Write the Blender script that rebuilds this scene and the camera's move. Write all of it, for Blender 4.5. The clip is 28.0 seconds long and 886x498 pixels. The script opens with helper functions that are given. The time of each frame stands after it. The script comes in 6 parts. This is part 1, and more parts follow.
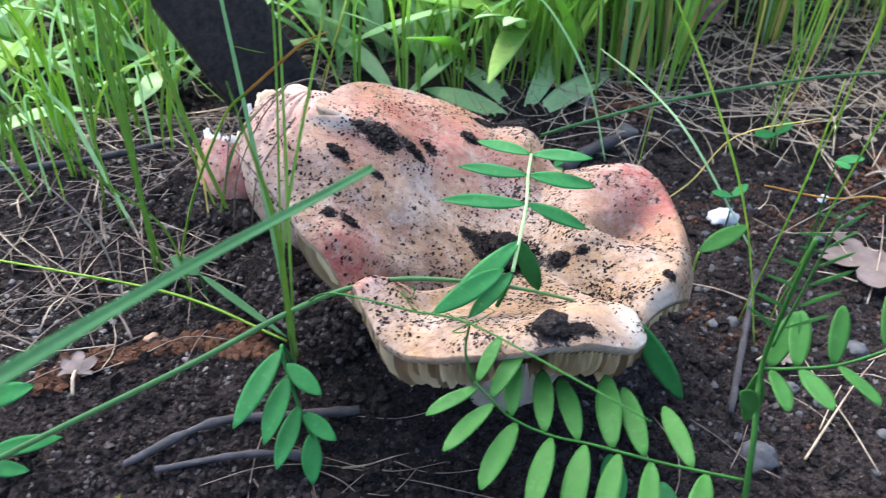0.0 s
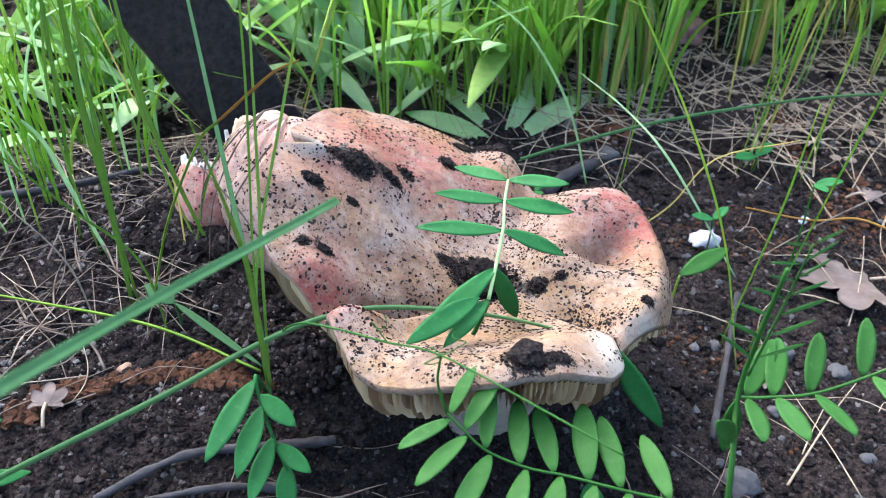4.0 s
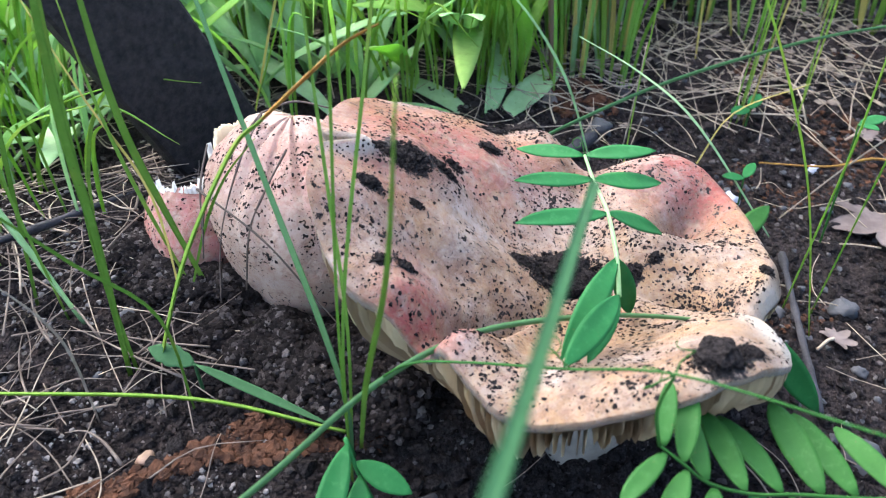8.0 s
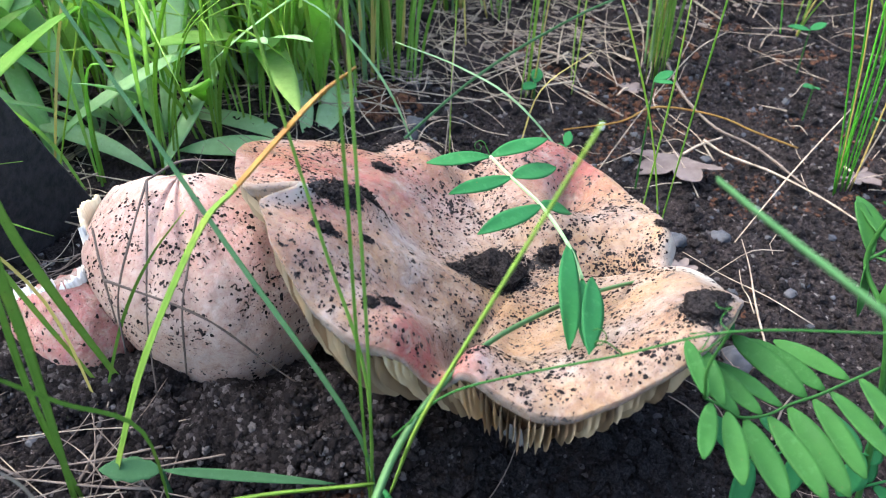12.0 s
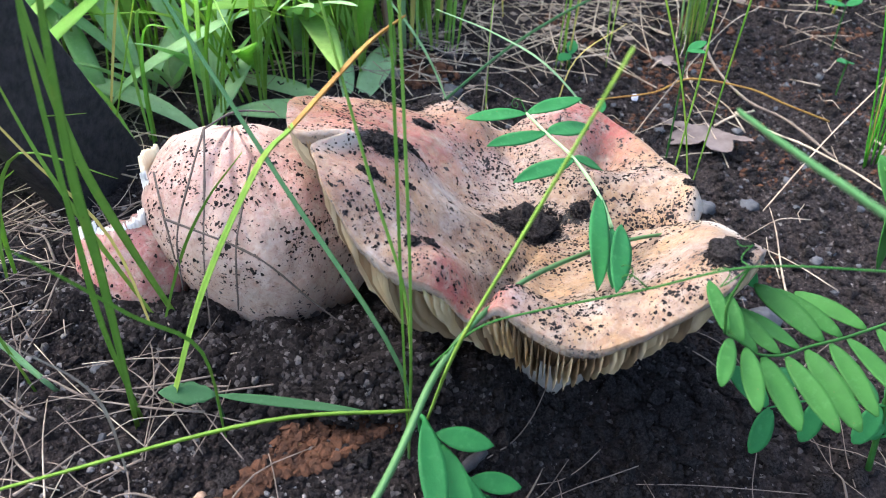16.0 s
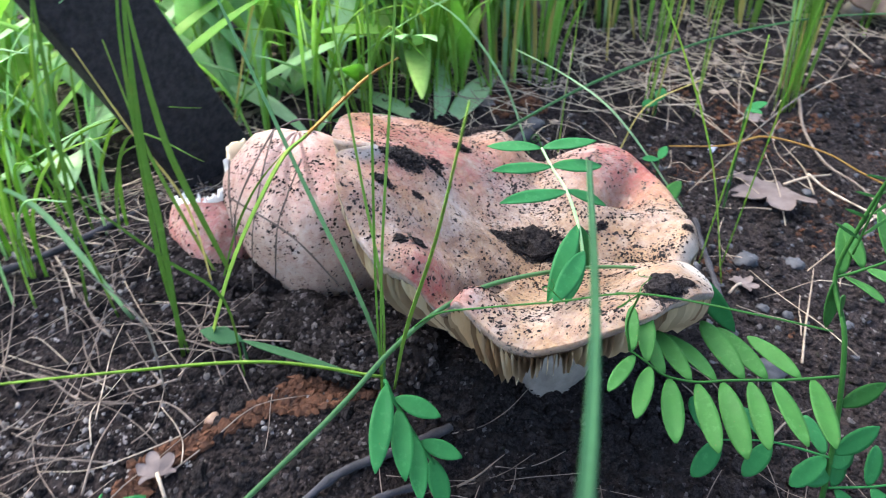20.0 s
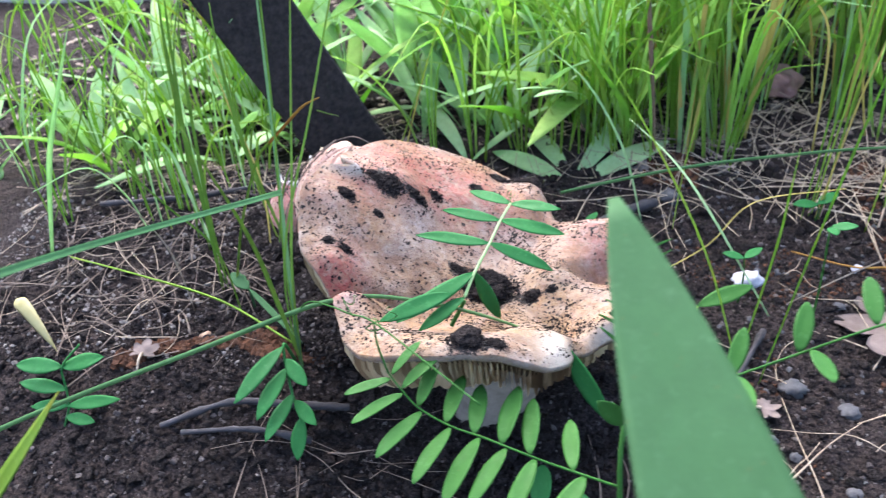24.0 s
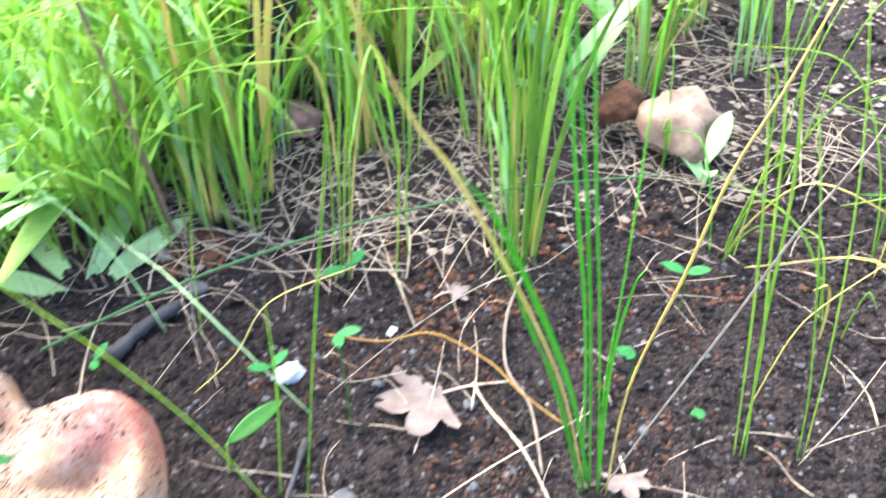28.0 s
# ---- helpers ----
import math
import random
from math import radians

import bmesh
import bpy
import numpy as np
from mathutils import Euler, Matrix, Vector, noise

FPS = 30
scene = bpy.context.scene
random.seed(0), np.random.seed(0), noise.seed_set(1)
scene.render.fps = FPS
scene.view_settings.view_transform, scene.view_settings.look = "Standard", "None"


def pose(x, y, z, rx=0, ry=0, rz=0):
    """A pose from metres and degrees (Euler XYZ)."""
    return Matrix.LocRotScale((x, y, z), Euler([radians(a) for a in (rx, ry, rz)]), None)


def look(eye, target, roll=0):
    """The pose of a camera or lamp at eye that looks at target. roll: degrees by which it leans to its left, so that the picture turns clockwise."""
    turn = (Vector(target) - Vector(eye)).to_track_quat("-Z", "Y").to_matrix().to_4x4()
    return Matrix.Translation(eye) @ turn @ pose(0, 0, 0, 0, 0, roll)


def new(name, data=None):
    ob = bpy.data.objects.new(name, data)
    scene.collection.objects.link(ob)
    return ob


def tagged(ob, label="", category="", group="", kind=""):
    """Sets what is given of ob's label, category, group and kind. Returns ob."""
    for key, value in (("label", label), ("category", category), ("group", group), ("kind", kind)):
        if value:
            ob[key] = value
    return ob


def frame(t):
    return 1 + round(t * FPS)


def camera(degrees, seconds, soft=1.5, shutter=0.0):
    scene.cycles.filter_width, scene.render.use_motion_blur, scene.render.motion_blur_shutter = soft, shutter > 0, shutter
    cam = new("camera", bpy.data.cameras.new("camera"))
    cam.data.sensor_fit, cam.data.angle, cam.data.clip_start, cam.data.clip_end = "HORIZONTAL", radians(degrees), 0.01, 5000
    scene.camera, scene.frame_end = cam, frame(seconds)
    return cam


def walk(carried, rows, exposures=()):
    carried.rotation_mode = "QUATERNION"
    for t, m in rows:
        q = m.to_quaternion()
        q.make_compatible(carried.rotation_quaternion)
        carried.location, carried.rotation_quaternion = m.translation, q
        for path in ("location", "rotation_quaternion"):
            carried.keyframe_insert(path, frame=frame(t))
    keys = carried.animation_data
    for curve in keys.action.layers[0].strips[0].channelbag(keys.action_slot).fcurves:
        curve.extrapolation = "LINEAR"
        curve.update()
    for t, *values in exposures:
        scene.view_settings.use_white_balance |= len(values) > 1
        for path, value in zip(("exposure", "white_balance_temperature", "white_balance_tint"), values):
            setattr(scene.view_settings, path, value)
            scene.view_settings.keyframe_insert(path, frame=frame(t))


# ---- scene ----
import itertools

cam = camera(57.7, 28.0, soft=1.0, shutter=0.5)
# a small lens, focused on the mushroom
cam.data.dof.use_dof, cam.data.dof.focus_distance, cam.data.dof.aperture_fstop = True, 0.26, 26.0
# seconds, place in metres, turn in degrees
PATH = [
    (0, -0.00559, 0.00382, 0.27679, 52.021, 0.091, -1.399),
    (0.5, -0.00113, 0.00637, 0.27644, 52.783, -0.788, -2.506),
    (1, -0.00108, 0.00747, 0.27705, 53.112, -0.408, -2.469),
    (1.5, -0.00048, 0.00686, 0.27800, 53.088, -0.001, -2.455),
    (2, 0.00028, 0.00650, 0.27867, 53.058, 0.026, -2.300),
    (2.5, -0.00092, 0.00659, 0.27785, 53.027, -0.016, -2.355),
    (4.5, -0.00079, 0.00789, 0.27741, 53.399, 0.012, -2.120),
    (5, -0.00179, 0.00906, 0.27687, 53.383, 0.022, -2.211),
    (5.5, -0.00484, 0.01115, 0.27725, 53.725, 0.151, -2.540),
    (6, -0.01690, 0.01911, 0.27098, 54.236, 0.666, -3.393),
    (6.5, -0.02258, 0.02630, 0.26127, 52.984, 0.775, -6.959),
    (7, -0.03093, 0.03463, 0.25807, 53.115, 0.934, -9.275),
    (7.5, -0.04507, 0.04682, 0.25538, 53.621, 0.736, -11.948),
    (8, -0.05835, 0.05295, 0.24984, 53.628, 1.156, -14.625),
    (8.5, -0.06674, 0.06001, 0.24528, 53.238, 0.765, -20.086),
    (9, -0.08142, 0.07684, 0.23662, 52.089, -0.425, -25.502),
    (9.5, -0.09587, 0.08829, 0.23918, 51.608, 0.989, -28.829),
    (10, -0.10267, 0.09308, 0.24590, 53.309, 0.625, -32.639),
    (10.5, -0.10232, 0.09084, 0.24604, 53.165, -1.178, -36.726),
    (11, -0.10908, 0.08480, 0.25436, 52.967, 0.040, -38.167),
    (11.5, -0.11160, 0.08353, 0.25679, 52.696, 0.461, -38.794),
    (13.5, -0.11329, 0.08664, 0.25846, 53.975, 0.145, -38.294),
    (14, -0.11742, 0.08142, 0.25795, 53.098, 0.444, -37.298),
    (14.5, -0.12179, 0.07629, 0.25513, 52.173, 0.570, -36.770),
    (15, -0.12236, 0.07410, 0.25650, 51.970, 0.616, -36.730),
    (15.5, -0.12317, 0.07278, 0.25617, 51.817, 0.807, -36.392),
    (16, -0.12390, 0.07215, 0.25666, 51.851, 0.766, -36.429),
    (16.5, -0.12518, 0.07252, 0.25633, 51.929, 0.807, -36.450),
    (17, -0.12506, 0.07199, 0.25871, 52.630, 0.611, -36.201),
    (17.5, -0.12425, 0.06786, 0.26036, 52.849, 0.662, -34.923),
    (18, -0.12137, 0.06282, 0.26662, 53.800, 1.664, -33.034),
    (18.5, -0.11977, 0.05087, 0.26933, 52.644, 2.086, -30.712),
    (19, -0.11301, 0.04016, 0.27183, 52.550, 1.810, -29.355),
    (19.5, -0.10295, 0.02758, 0.27558, 52.425, 1.520, -27.504),
    (20, -0.09769, 0.01390, 0.27712, 53.732, 1.162, -22.250),
    (20.5, -0.08598, -0.00435, 0.27437, 53.658, 1.160, -16.637),
    (22.5, -0.01209, -0.03216, 0.28062, 54.127, 0.741, -1.453),
    (23, 0.01182, -0.03824, 0.28371, 55.237, 1.912, 4.284),
    (23.5, 0.04593, -0.03717, 0.28866, 57.476, 3.783, 8.748),
    (24, 0.07381, -0.03829, 0.29246, 57.472, 4.638, 11.838),
    (24.5, 0.08669, -0.03482, 0.29665, 57.488, 4.288, 11.711),
    (25, 0.08630, -0.03138, 0.30196, 57.296, 4.158, 11.075),
    (25.5, 0.08692, -0.01260, 0.30403, 56.633, 3.711, 5.989),
    (26, 0.08887, -0.00259, 0.30406, 55.848, 3.247, 1.387),
    (26.5, 0.09360, 0.00519, 0.30783, 55.066, 2.187, -3.974),
    (27, 0.08914, 0.00787, 0.30423, 54.464, 1.808, -8.943),
    (27.5, 0.10532, 0.01399, 0.30999, 53.417, 0.058, -12.970),
    (28, 0.14740, 0.04267, 0.32892, 51.652, 1.825, -15.254),
]
walk(cam, [(t, pose(x, y, z, rx, ry, rz)) for t, x, y, z, rx, ry, rz in PATH], [(0, 2.5, 5900, 10), (20.5, 2.5, 5900, 10), (22.5, 2.65, 6050, 13), (24, 2.6, 6000, 14), (25, 2.65, 6050, 11), (27, 2.95, 6200, 9), (28, 3.5, 6200, 9)])

# ---- light: bright overcast sky over a shaded bed ----
world = bpy.data.worlds.new("sky")
scene.world = world
world.use_nodes = True
wn, wl = world.node_tree.nodes, world.node_tree.links
sky = wn.new("ShaderNodeTexSky")
sky.sky_type, sky.sun_disc = "NISHITA", False
sky.sun_elevation, sky.sun_rotation = radians(52), radians(-33)
sky.air_density, sky.dust_density = 1.0, 4.0
wl.new(sky.outputs[0], wn["Background"].inputs[0])
wn["Background"].inputs[1].default_value = 0.15
sun = new("sun", bpy.data.lights.new("sun", "SUN"))
sun.data.energy, sun.data.angle, sun.data.color = 1.5, radians(80), (1.0, 0.96, 0.88)
sun.matrix_world = look((-0.75, 1.35, 1.9), (0, 0.2, 0))

# ---- small helpers ----
rng = random.Random(7)


def smooth(a, b, x):
    t = min(1.0, max(0.0, (x - a) / (b - a)))
    return t * t * (3 - 2 * t)


def bell(d, s):
    return math.exp(-(d / s) ** 2)


def periodic(angles, values):
    """A smooth closed curve of values over angles in degrees."""
    n = len(angles)

    def at(a):
        a = a % 360
        i = max(k for k in range(n) if angles[k] <= a) if a >= angles[0] else n - 1
        a0, a1 = angles[i], angles[(i + 1) % n] + (360 if i == n - 1 else 0)
        t = (a - a0) / (a1 - a0)
        p0, p1, p2, p3 = (values[(i + k) % n] for k in (-1, 0, 1, 2))
        return p1 + 0.5 * t * (p2 - p0 + t * (2 * p0 - 5 * p1 + 4 * p2 - p3 + t * (3 * (p1 - p2) + p3 - p0)))

    return at


def spline(points, steps):
    """Catmull-Rom through the points."""
    pts = [Vector(p) for p in points]
    pts = [2 * pts[0] - pts[1]] + pts + [2 * pts[-1] - pts[-2]]
    out = []
    for i in range(1, len(pts) - 2):
        p0, p1, p2, p3 = pts[i - 1:i + 3]
        for k in range(steps):
            t = k / steps
            out.append(p1 + 0.5 * t * ((p2 - p0) + t * ((2 * p0 - 5 * p1 + 4 * p2 - p3) + t * (3 * (p1 - p2) + p3 - p0))))
    out.append(pts[-2])
    return out


def mesh_of(name, verts, faces, material=None, flat=False):
    me = bpy.data.meshes.new(name)
    me.from_pydata([tuple(v) for v in verts], [], faces)
    if not flat:
        me.polygons.foreach_set("use_smooth", [True] * len(me.polygons))
    if material:
        me.materials.append(material)
    me.update()
    return me


def part(name, me, parent=None, label=""):
    ob = new(name, me)
    if parent:
        ob.parent = parent
    return tagged(ob, label)


def thing(name, label, category, group="", kind="", me=None):
    return tagged(new(name, me), label, category, group, kind)


# ---- the ground's height ----
def ground_z(x, y):
    z = 0.047 + 0.13 * (min(y, 0.75) - 0.23) * smooth(-0.3, 0.1, y) - 0.03 * (1 - smooth(-0.3, 0.1, y))
    z += 0.035 * smooth(-0.9, -0.4, x) * smooth(0.015, -0.075, x) * smooth(0.42, 0.30, y) * smooth(0.02, 0.2, y)
    z -= 0.009 * smooth(0.07, 0.14, x) * smooth(0.58, 0.42, y) * smooth(0.02, 0.2, y)
    z += 0.020 * bell(math.hypot((x - 0.020) / 1.3, y - 0.226), 0.036) + 0.015 * bell(math.hypot(x + 0.022, y - 0.207), 0.024)
    return z


def soil_z(x, y):
    v = Vector((x, y, 0.3))
    near = smooth(1.3, 0.5, math.hypot(x - 0.05, y - 0.25))
    return ground_z(x, y) + near * (0.0045 * noise.noise(v * 28) + 0.0028 * noise.noise(v * 75) + 0.0014 * noise.noise(v * 210))


# ---- tubes, blades and leaves ----
def frames_along(pts):
    """Tangent, side and normal at each point of a line."""
    out, side = [], None
    for i, p in enumerate(pts):
        t = (pts[min(i + 1, len(pts) - 1)] - pts[max(i - 1, 0)]).normalized()
        if side is None:
            ref = Vector((0, 0, 1)) if abs(t.z) < 0.9 else Vector((0, 1, 0))
            side = t.cross(ref).normalized()
        side = (side - t * side.dot(t)).normalized()
        out.append((t, side, side.cross(t)))
    return out


def tube(points, r0, r1, steps=5, sides=6, wobble=0.0):
    pts = spline(points, steps)
    verts, faces, n = [], [], len(pts)
    for i, (p, (t, s, u)) in enumerate(zip(pts, frames_along(pts))):
        r = r0 + (r1 - r0) * i / (n - 1)
        r *= 1 + wobble * noise.noise(p * 180)
        verts += [p + r * (math.cos(a) * s + math.sin(a) * u) for a in (2 * math.pi * k / sides for k in range(sides))]
    for i in range(n - 1):
        faces += [(i * sides + k, i * sides + (k + 1) % sides, (i + 1) * sides + (k + 1) % sides, (i + 1) * sides + k) for k in range(sides)]
    faces += [tuple(range(sides - 1, -1, -1)), tuple(range((n - 1) * sides, n * sides))]
    return verts, faces


def blade(points, width, side=None, steps=5, fold=0.35, thick=0.00025, base=0.55, tip=0.0, rows=None):
    """A grass blade: a ribbon with a keel, narrowing to its tip. side: which way its flat lies."""
    pts = spline(points, steps)
    verts, faces, n = [], [], len(pts)
    want = Vector(side) if side is not None else None
    for i, (p, (t, s, u)) in enumerate(zip(pts, frames_along(pts))):
        if want is not None:
            s = (want - t * want.dot(t)).normalized()
            u = s.cross(t)
        f = i / (n - 1)
        w = width * (base + (1 - base) * min(1, f * 3)) * max(tip, 1 - max(0, f - 0.35) ** 1.6 / 0.65 ** 1.6) * 0.5 + 0.00008
        k = fold * w
        verts += [p - w * s + k * u, p - 0.5 * w * s + 0.3 * k * u, p, p + 0.5 * w * s + 0.3 * k * u, p + w * s + k * u,
                  p + 0.6 * w * s + (0.45 * k - thick) * u, p - thick * 1.8 * u, p - 0.6 * w * s + (0.45 * k - thick) * u]
    for i in range(n - 1):
        faces += [(i * 8 + k, i * 8 + (k + 1) % 8, (i + 1) * 8 + (k + 1) % 8, (i + 1) * 8 + k) for k in range(8)]
    faces += [tuple(range(7, -1, -1)), tuple(range((n - 1) * 8, n * 8))]
    return verts, faces


def leaf(base, way, up, length, width, shape=0.5, bend=0.15, fold=0.12, thick=0.00022, nu=10, nv=3, wave=0.0, teeth=0.0, blunt=0.72):
    """A leaf from its base along way, with its face towards up. shape: where it is widest."""
    base, way, up = Vector(base), Vector(way).normalized(), Vector(up)
    side = way.cross(up).normalized()
    up = side.cross(way)
    verts, faces = [], []
    m = 2 * nv + 1
    ph = base.x * 900 + base.y * 700
    for layer in (0, 1):
        for i in range(nu + 1):
            f = i / nu
            q = f ** (math.log(0.5) / math.log(shape))
            w = 0.5 * width * max(0.02, math.sin(math.pi * min(1, q * 0.985 + 0.012))) ** blunt
            if teeth:
                w *= 1 + teeth * math.sin(f * 40 + ph)
            for j in range(m):
                g = (j - nv) / nv
                p = base + way * (length * f) - up * (bend * length * f * f) + side * (w * g) + up * (fold * w * abs(g) + wave * length * math.sin(7 * f + ph) * g * g * 0.5)
                verts.append(p - up * thick * layer)
    n = (nu + 1) * m
    for i in range(nu):
        for j in range(m - 1):
            a, b, c, d = i * m + j, i * m + j + 1, (i + 1) * m + j + 1, (i + 1) * m + j
            faces += [(a, b, c, d), (a + n, d + n, c + n, b + n)]
    ring = [j for j in range(m)] + [i * m + m - 1 for i in range(1, nu + 1)] + [nu * m + j for j in range(m - 2, -1, -1)] + [i * m for i in range(nu - 1, 0, -1)]
    for a, b in zip(ring, ring[1:] + ring[:1]):
        faces.append((b, a, a + n, b + n))
    return verts, faces


def joined(*pieces):
    verts, faces = [], []
    for v, f in pieces:
        n = len(verts)
        verts += v
        faces += [tuple(k + n for k in face) for face in f]
    return verts, faces


ICO = bmesh.new()
bmesh.ops.create_icosphere(ICO, subdivisions=1, radius=1)
ICO_V, ICO_F = [v.co.copy() for v in ICO.verts], [tuple(v.index for v in f.verts) for f in ICO.faces]
ICO.free()
ICO2 = bmesh.new()
bmesh.ops.create_icosphere(ICO2, subdivisions=3, radius=1)
ICO2_V, ICO2_F = [v.co.copy() for v in ICO2.verts], [tuple(v.index for v in f.verts) for f in ICO2.faces]
ICO2.free()


def crumb(p, r, flatness=0.75, fine=False, rough=0.35, seed=0.0, normal=None):
    """An uneven lump at p."""
    vs, fs = (ICO2_V, ICO2_F) if fine else (ICO_V, ICO_F)
    q = Vector((p[0] * 900 + seed, p[1] * 900, p[2] * 900 + seed))
    turn = Euler((q.x % 6.28, q.y % 6.28, q.z % 6.28)).to_matrix()
    out = []
    nrm = Vector(normal).normalized() if normal is not None else Vector((0, 0, 1))
    for v in vs:
        d = turn @ v
        k = 1 + rough * noise.noise(v * 1.3 + q) + (0.5 * rough * noise.noise(v * 3.7 + q) + 0.4 * rough * noise.noise(v * 8 + q) + 0.3 * rough * noise.noise(v * 17 + q) if fine else 0)
        d = d * (r * k)
        d -= nrm * (d.dot(nrm) * (1 - flatness))
        out.append(Vector(p) + d)
    return out, fs

# ---- materials ----
class Nodes:
    """A small way to write node materials."""

    def __init__(self, name, rough=0.6, spec=0.4):
        self.mat = bpy.data.materials.new(name)
        self.mat.use_nodes = True
        self.n, self.l = self.mat.node_tree.nodes, self.mat.node_tree.links
        self.b = self.n["Principled BSDF"]
        self.b.inputs["Roughness"].default_value = rough
        self.b.inputs["Specular IOR Level"].default_value = spec
        self.coord = self.n.new("ShaderNodeTexCoord").outputs["Object"]

    def put(self, socket, value):
        if isinstance(value, bpy.types.NodeSocket):
            self.l.new(value, socket)
        elif isinstance(value, (tuple, list)) and len(value) == 3 and socket.type == "RGBA":
            socket.default_value = (*value, 1)
        else:
            socket.default_value = value

    def noise(self, scale, detail=4, rough=0.6, vec=None, distort=0.0):
        t = self.n.new("ShaderNodeTexNoise")
        t.inputs["Scale"].default_value, t.inputs["Detail"].default_value, t.inputs["Roughness"].default_value = scale, detail, rough
        t.inputs["Distortion"].default_value = distort
        self.l.new(vec or self.coord, t.inputs["Vector"])
        return t.outputs[0]

    def voronoi(self, scale, vec=None, what="Distance", feature="F1"):
        t = self.n.new("ShaderNodeTexVoronoi")
        t.feature = feature
        t.inputs["Scale"].default_value = scale
        self.l.new(vec or self.coord, t.inputs["Vector"])
        return t.outputs[what]

    def stretch(self, x, y, z):
        m = self.n.new("ShaderNodeMapping")
        m.inputs["Scale"].default_value = (x, y, z)
        self.l.new(self.coord, m.inputs["Vector"])
        return m.outputs[0]

    def ramp(self, value, *stops):
        r = self.n.new("ShaderNodeValToRGB")
        while len(r.color_ramp.elements) < len(stops):
            r.color_ramp.elements.new(0.5)
        for e, (at, c) in zip(r.color_ramp.elements, stops):
            e.position, e.color = at, ((*c, 1) if isinstance(c, (tuple, list)) else (c, c, c, 1))
        self.l.new(value, r.inputs[0])
        return r.outputs[0]

    def mix(self, factor, a, b, how="MIX"):
        m = self.n.new("ShaderNodeMix")
        m.data_type, m.blend_type = "RGBA", how
        self.put(m.inputs[0], factor), self.put(m.inputs[6], a), self.put(m.inputs[7], b)
        return m.outputs[2]

    def math(self, how, a, b=0.0):
        m = self.n.new("ShaderNodeMath")
        m.operation = how
        self.put(m.inputs[0], a), self.put(m.inputs[1], b)
        return m.outputs[0]

    def attribute(self, name, out="Fac"):
        a = self.n.new("ShaderNodeAttribute")
        a.attribute_name = name
        return a.outputs[out]

    def random(self):
        return self.n.new("ShaderNodeObjectInfo").outputs["Random"]

    def island(self):
        return self.n.new("ShaderNodeNewGeometry").outputs["Random Per Island"]

    def bump(self, height, strength=0.4, distance=0.001):
        b = self.n.new("ShaderNodeBump")
        b.inputs["Strength"].default_value, b.inputs["Distance"].default_value = strength, distance
        self.l.new(height, b.inputs["Height"])
        self.l.new(b.outputs[0], self.b.inputs["Normal"])

    def done(self, colour, rough=None, sub=0.0, trans=0.0):
        self.put(self.b.inputs["Base Color"], colour)
        if rough is not None:
            self.put(self.b.inputs["Roughness"], rough)
        if sub:
            self.b.inputs["Subsurface Weight"].default_value = sub
            self.b.inputs["Subsurface Radius"].default_value = (0.004, 0.002, 0.001)
            self.b.inputs["Subsurface Scale"].default_value = 0.5
        if trans:
            # light through a thin leaf
            t, mix = self.n.new("ShaderNodeBsdfTranslucent"), self.n.new("ShaderNodeMixShader")
            self.put(t.inputs[0], colour)
            mix.inputs[0].default_value = trans
            self.l.new(self.b.outputs[0], mix.inputs[1]), self.l.new(t.outputs[0], mix.inputs[2])
            self.l.new(mix.outputs[0], self.n["Material Output"].inputs[0])
        return self.mat


def soil_material():
    m = Nodes("soil", 0.95, 0.06)
    grain, big = m.noise(900, 6, 0.7), m.noise(60, 5)
    c = m.mix(m.ramp(grain, (0.35, 0.0), (0.7, 1.0)), (0.006, 0.005, 0.005), (0.070, 0.055, 0.052))
    c = m.mix(m.ramp(big, (0.45, 0.0), (0.7, 0.8)), c, (0.034, 0.026, 0.023))
    c = m.mix(m.ramp(m.voronoi(600, what="Color"), (0.9, 0.0), (0.95, 0.6)), c, (0.30, 0.27, 0.24))
    m.bump(m.mix(0.5, m.noise(230, 8, 0.8), m.voronoi(420)), 1.0, 0.006)
    return m.done(c)


def crumb_material():
    m = Nodes("soil_crumb", 0.9, 0.08)
    isl = m.island()
    c = m.ramp(isl, (0.0, (0.010, 0.008, 0.008)), (0.5, (0.027, 0.021, 0.020)), (0.78, (0.052, 0.042, 0.040)), (0.92, (0.105, 0.089, 0.085)), (1.0, (0.20, 0.177, 0.167)))
    c = m.mix(m.ramp(m.noise(1500, 4), (0.45, 0.0), (0.8, 0.8)), c, (0.02, 0.016, 0.014))
    m.bump(m.noise(2200, 5, 0.8), 1.0, 0.0020)
    return m.done(c)


def clod_material():
    m = Nodes("black_soil", 0.95, 0.05)
    c = m.mix(m.ramp(m.noise(1100, 5, 0.7), (0.4, 0.0), (0.75, 1.0)), (0.006, 0.005, 0.005), (0.050, 0.042, 0.040))
    m.bump(m.noise(900, 5, 0.75), 1.0, 0.0015)
    return m.done(c)


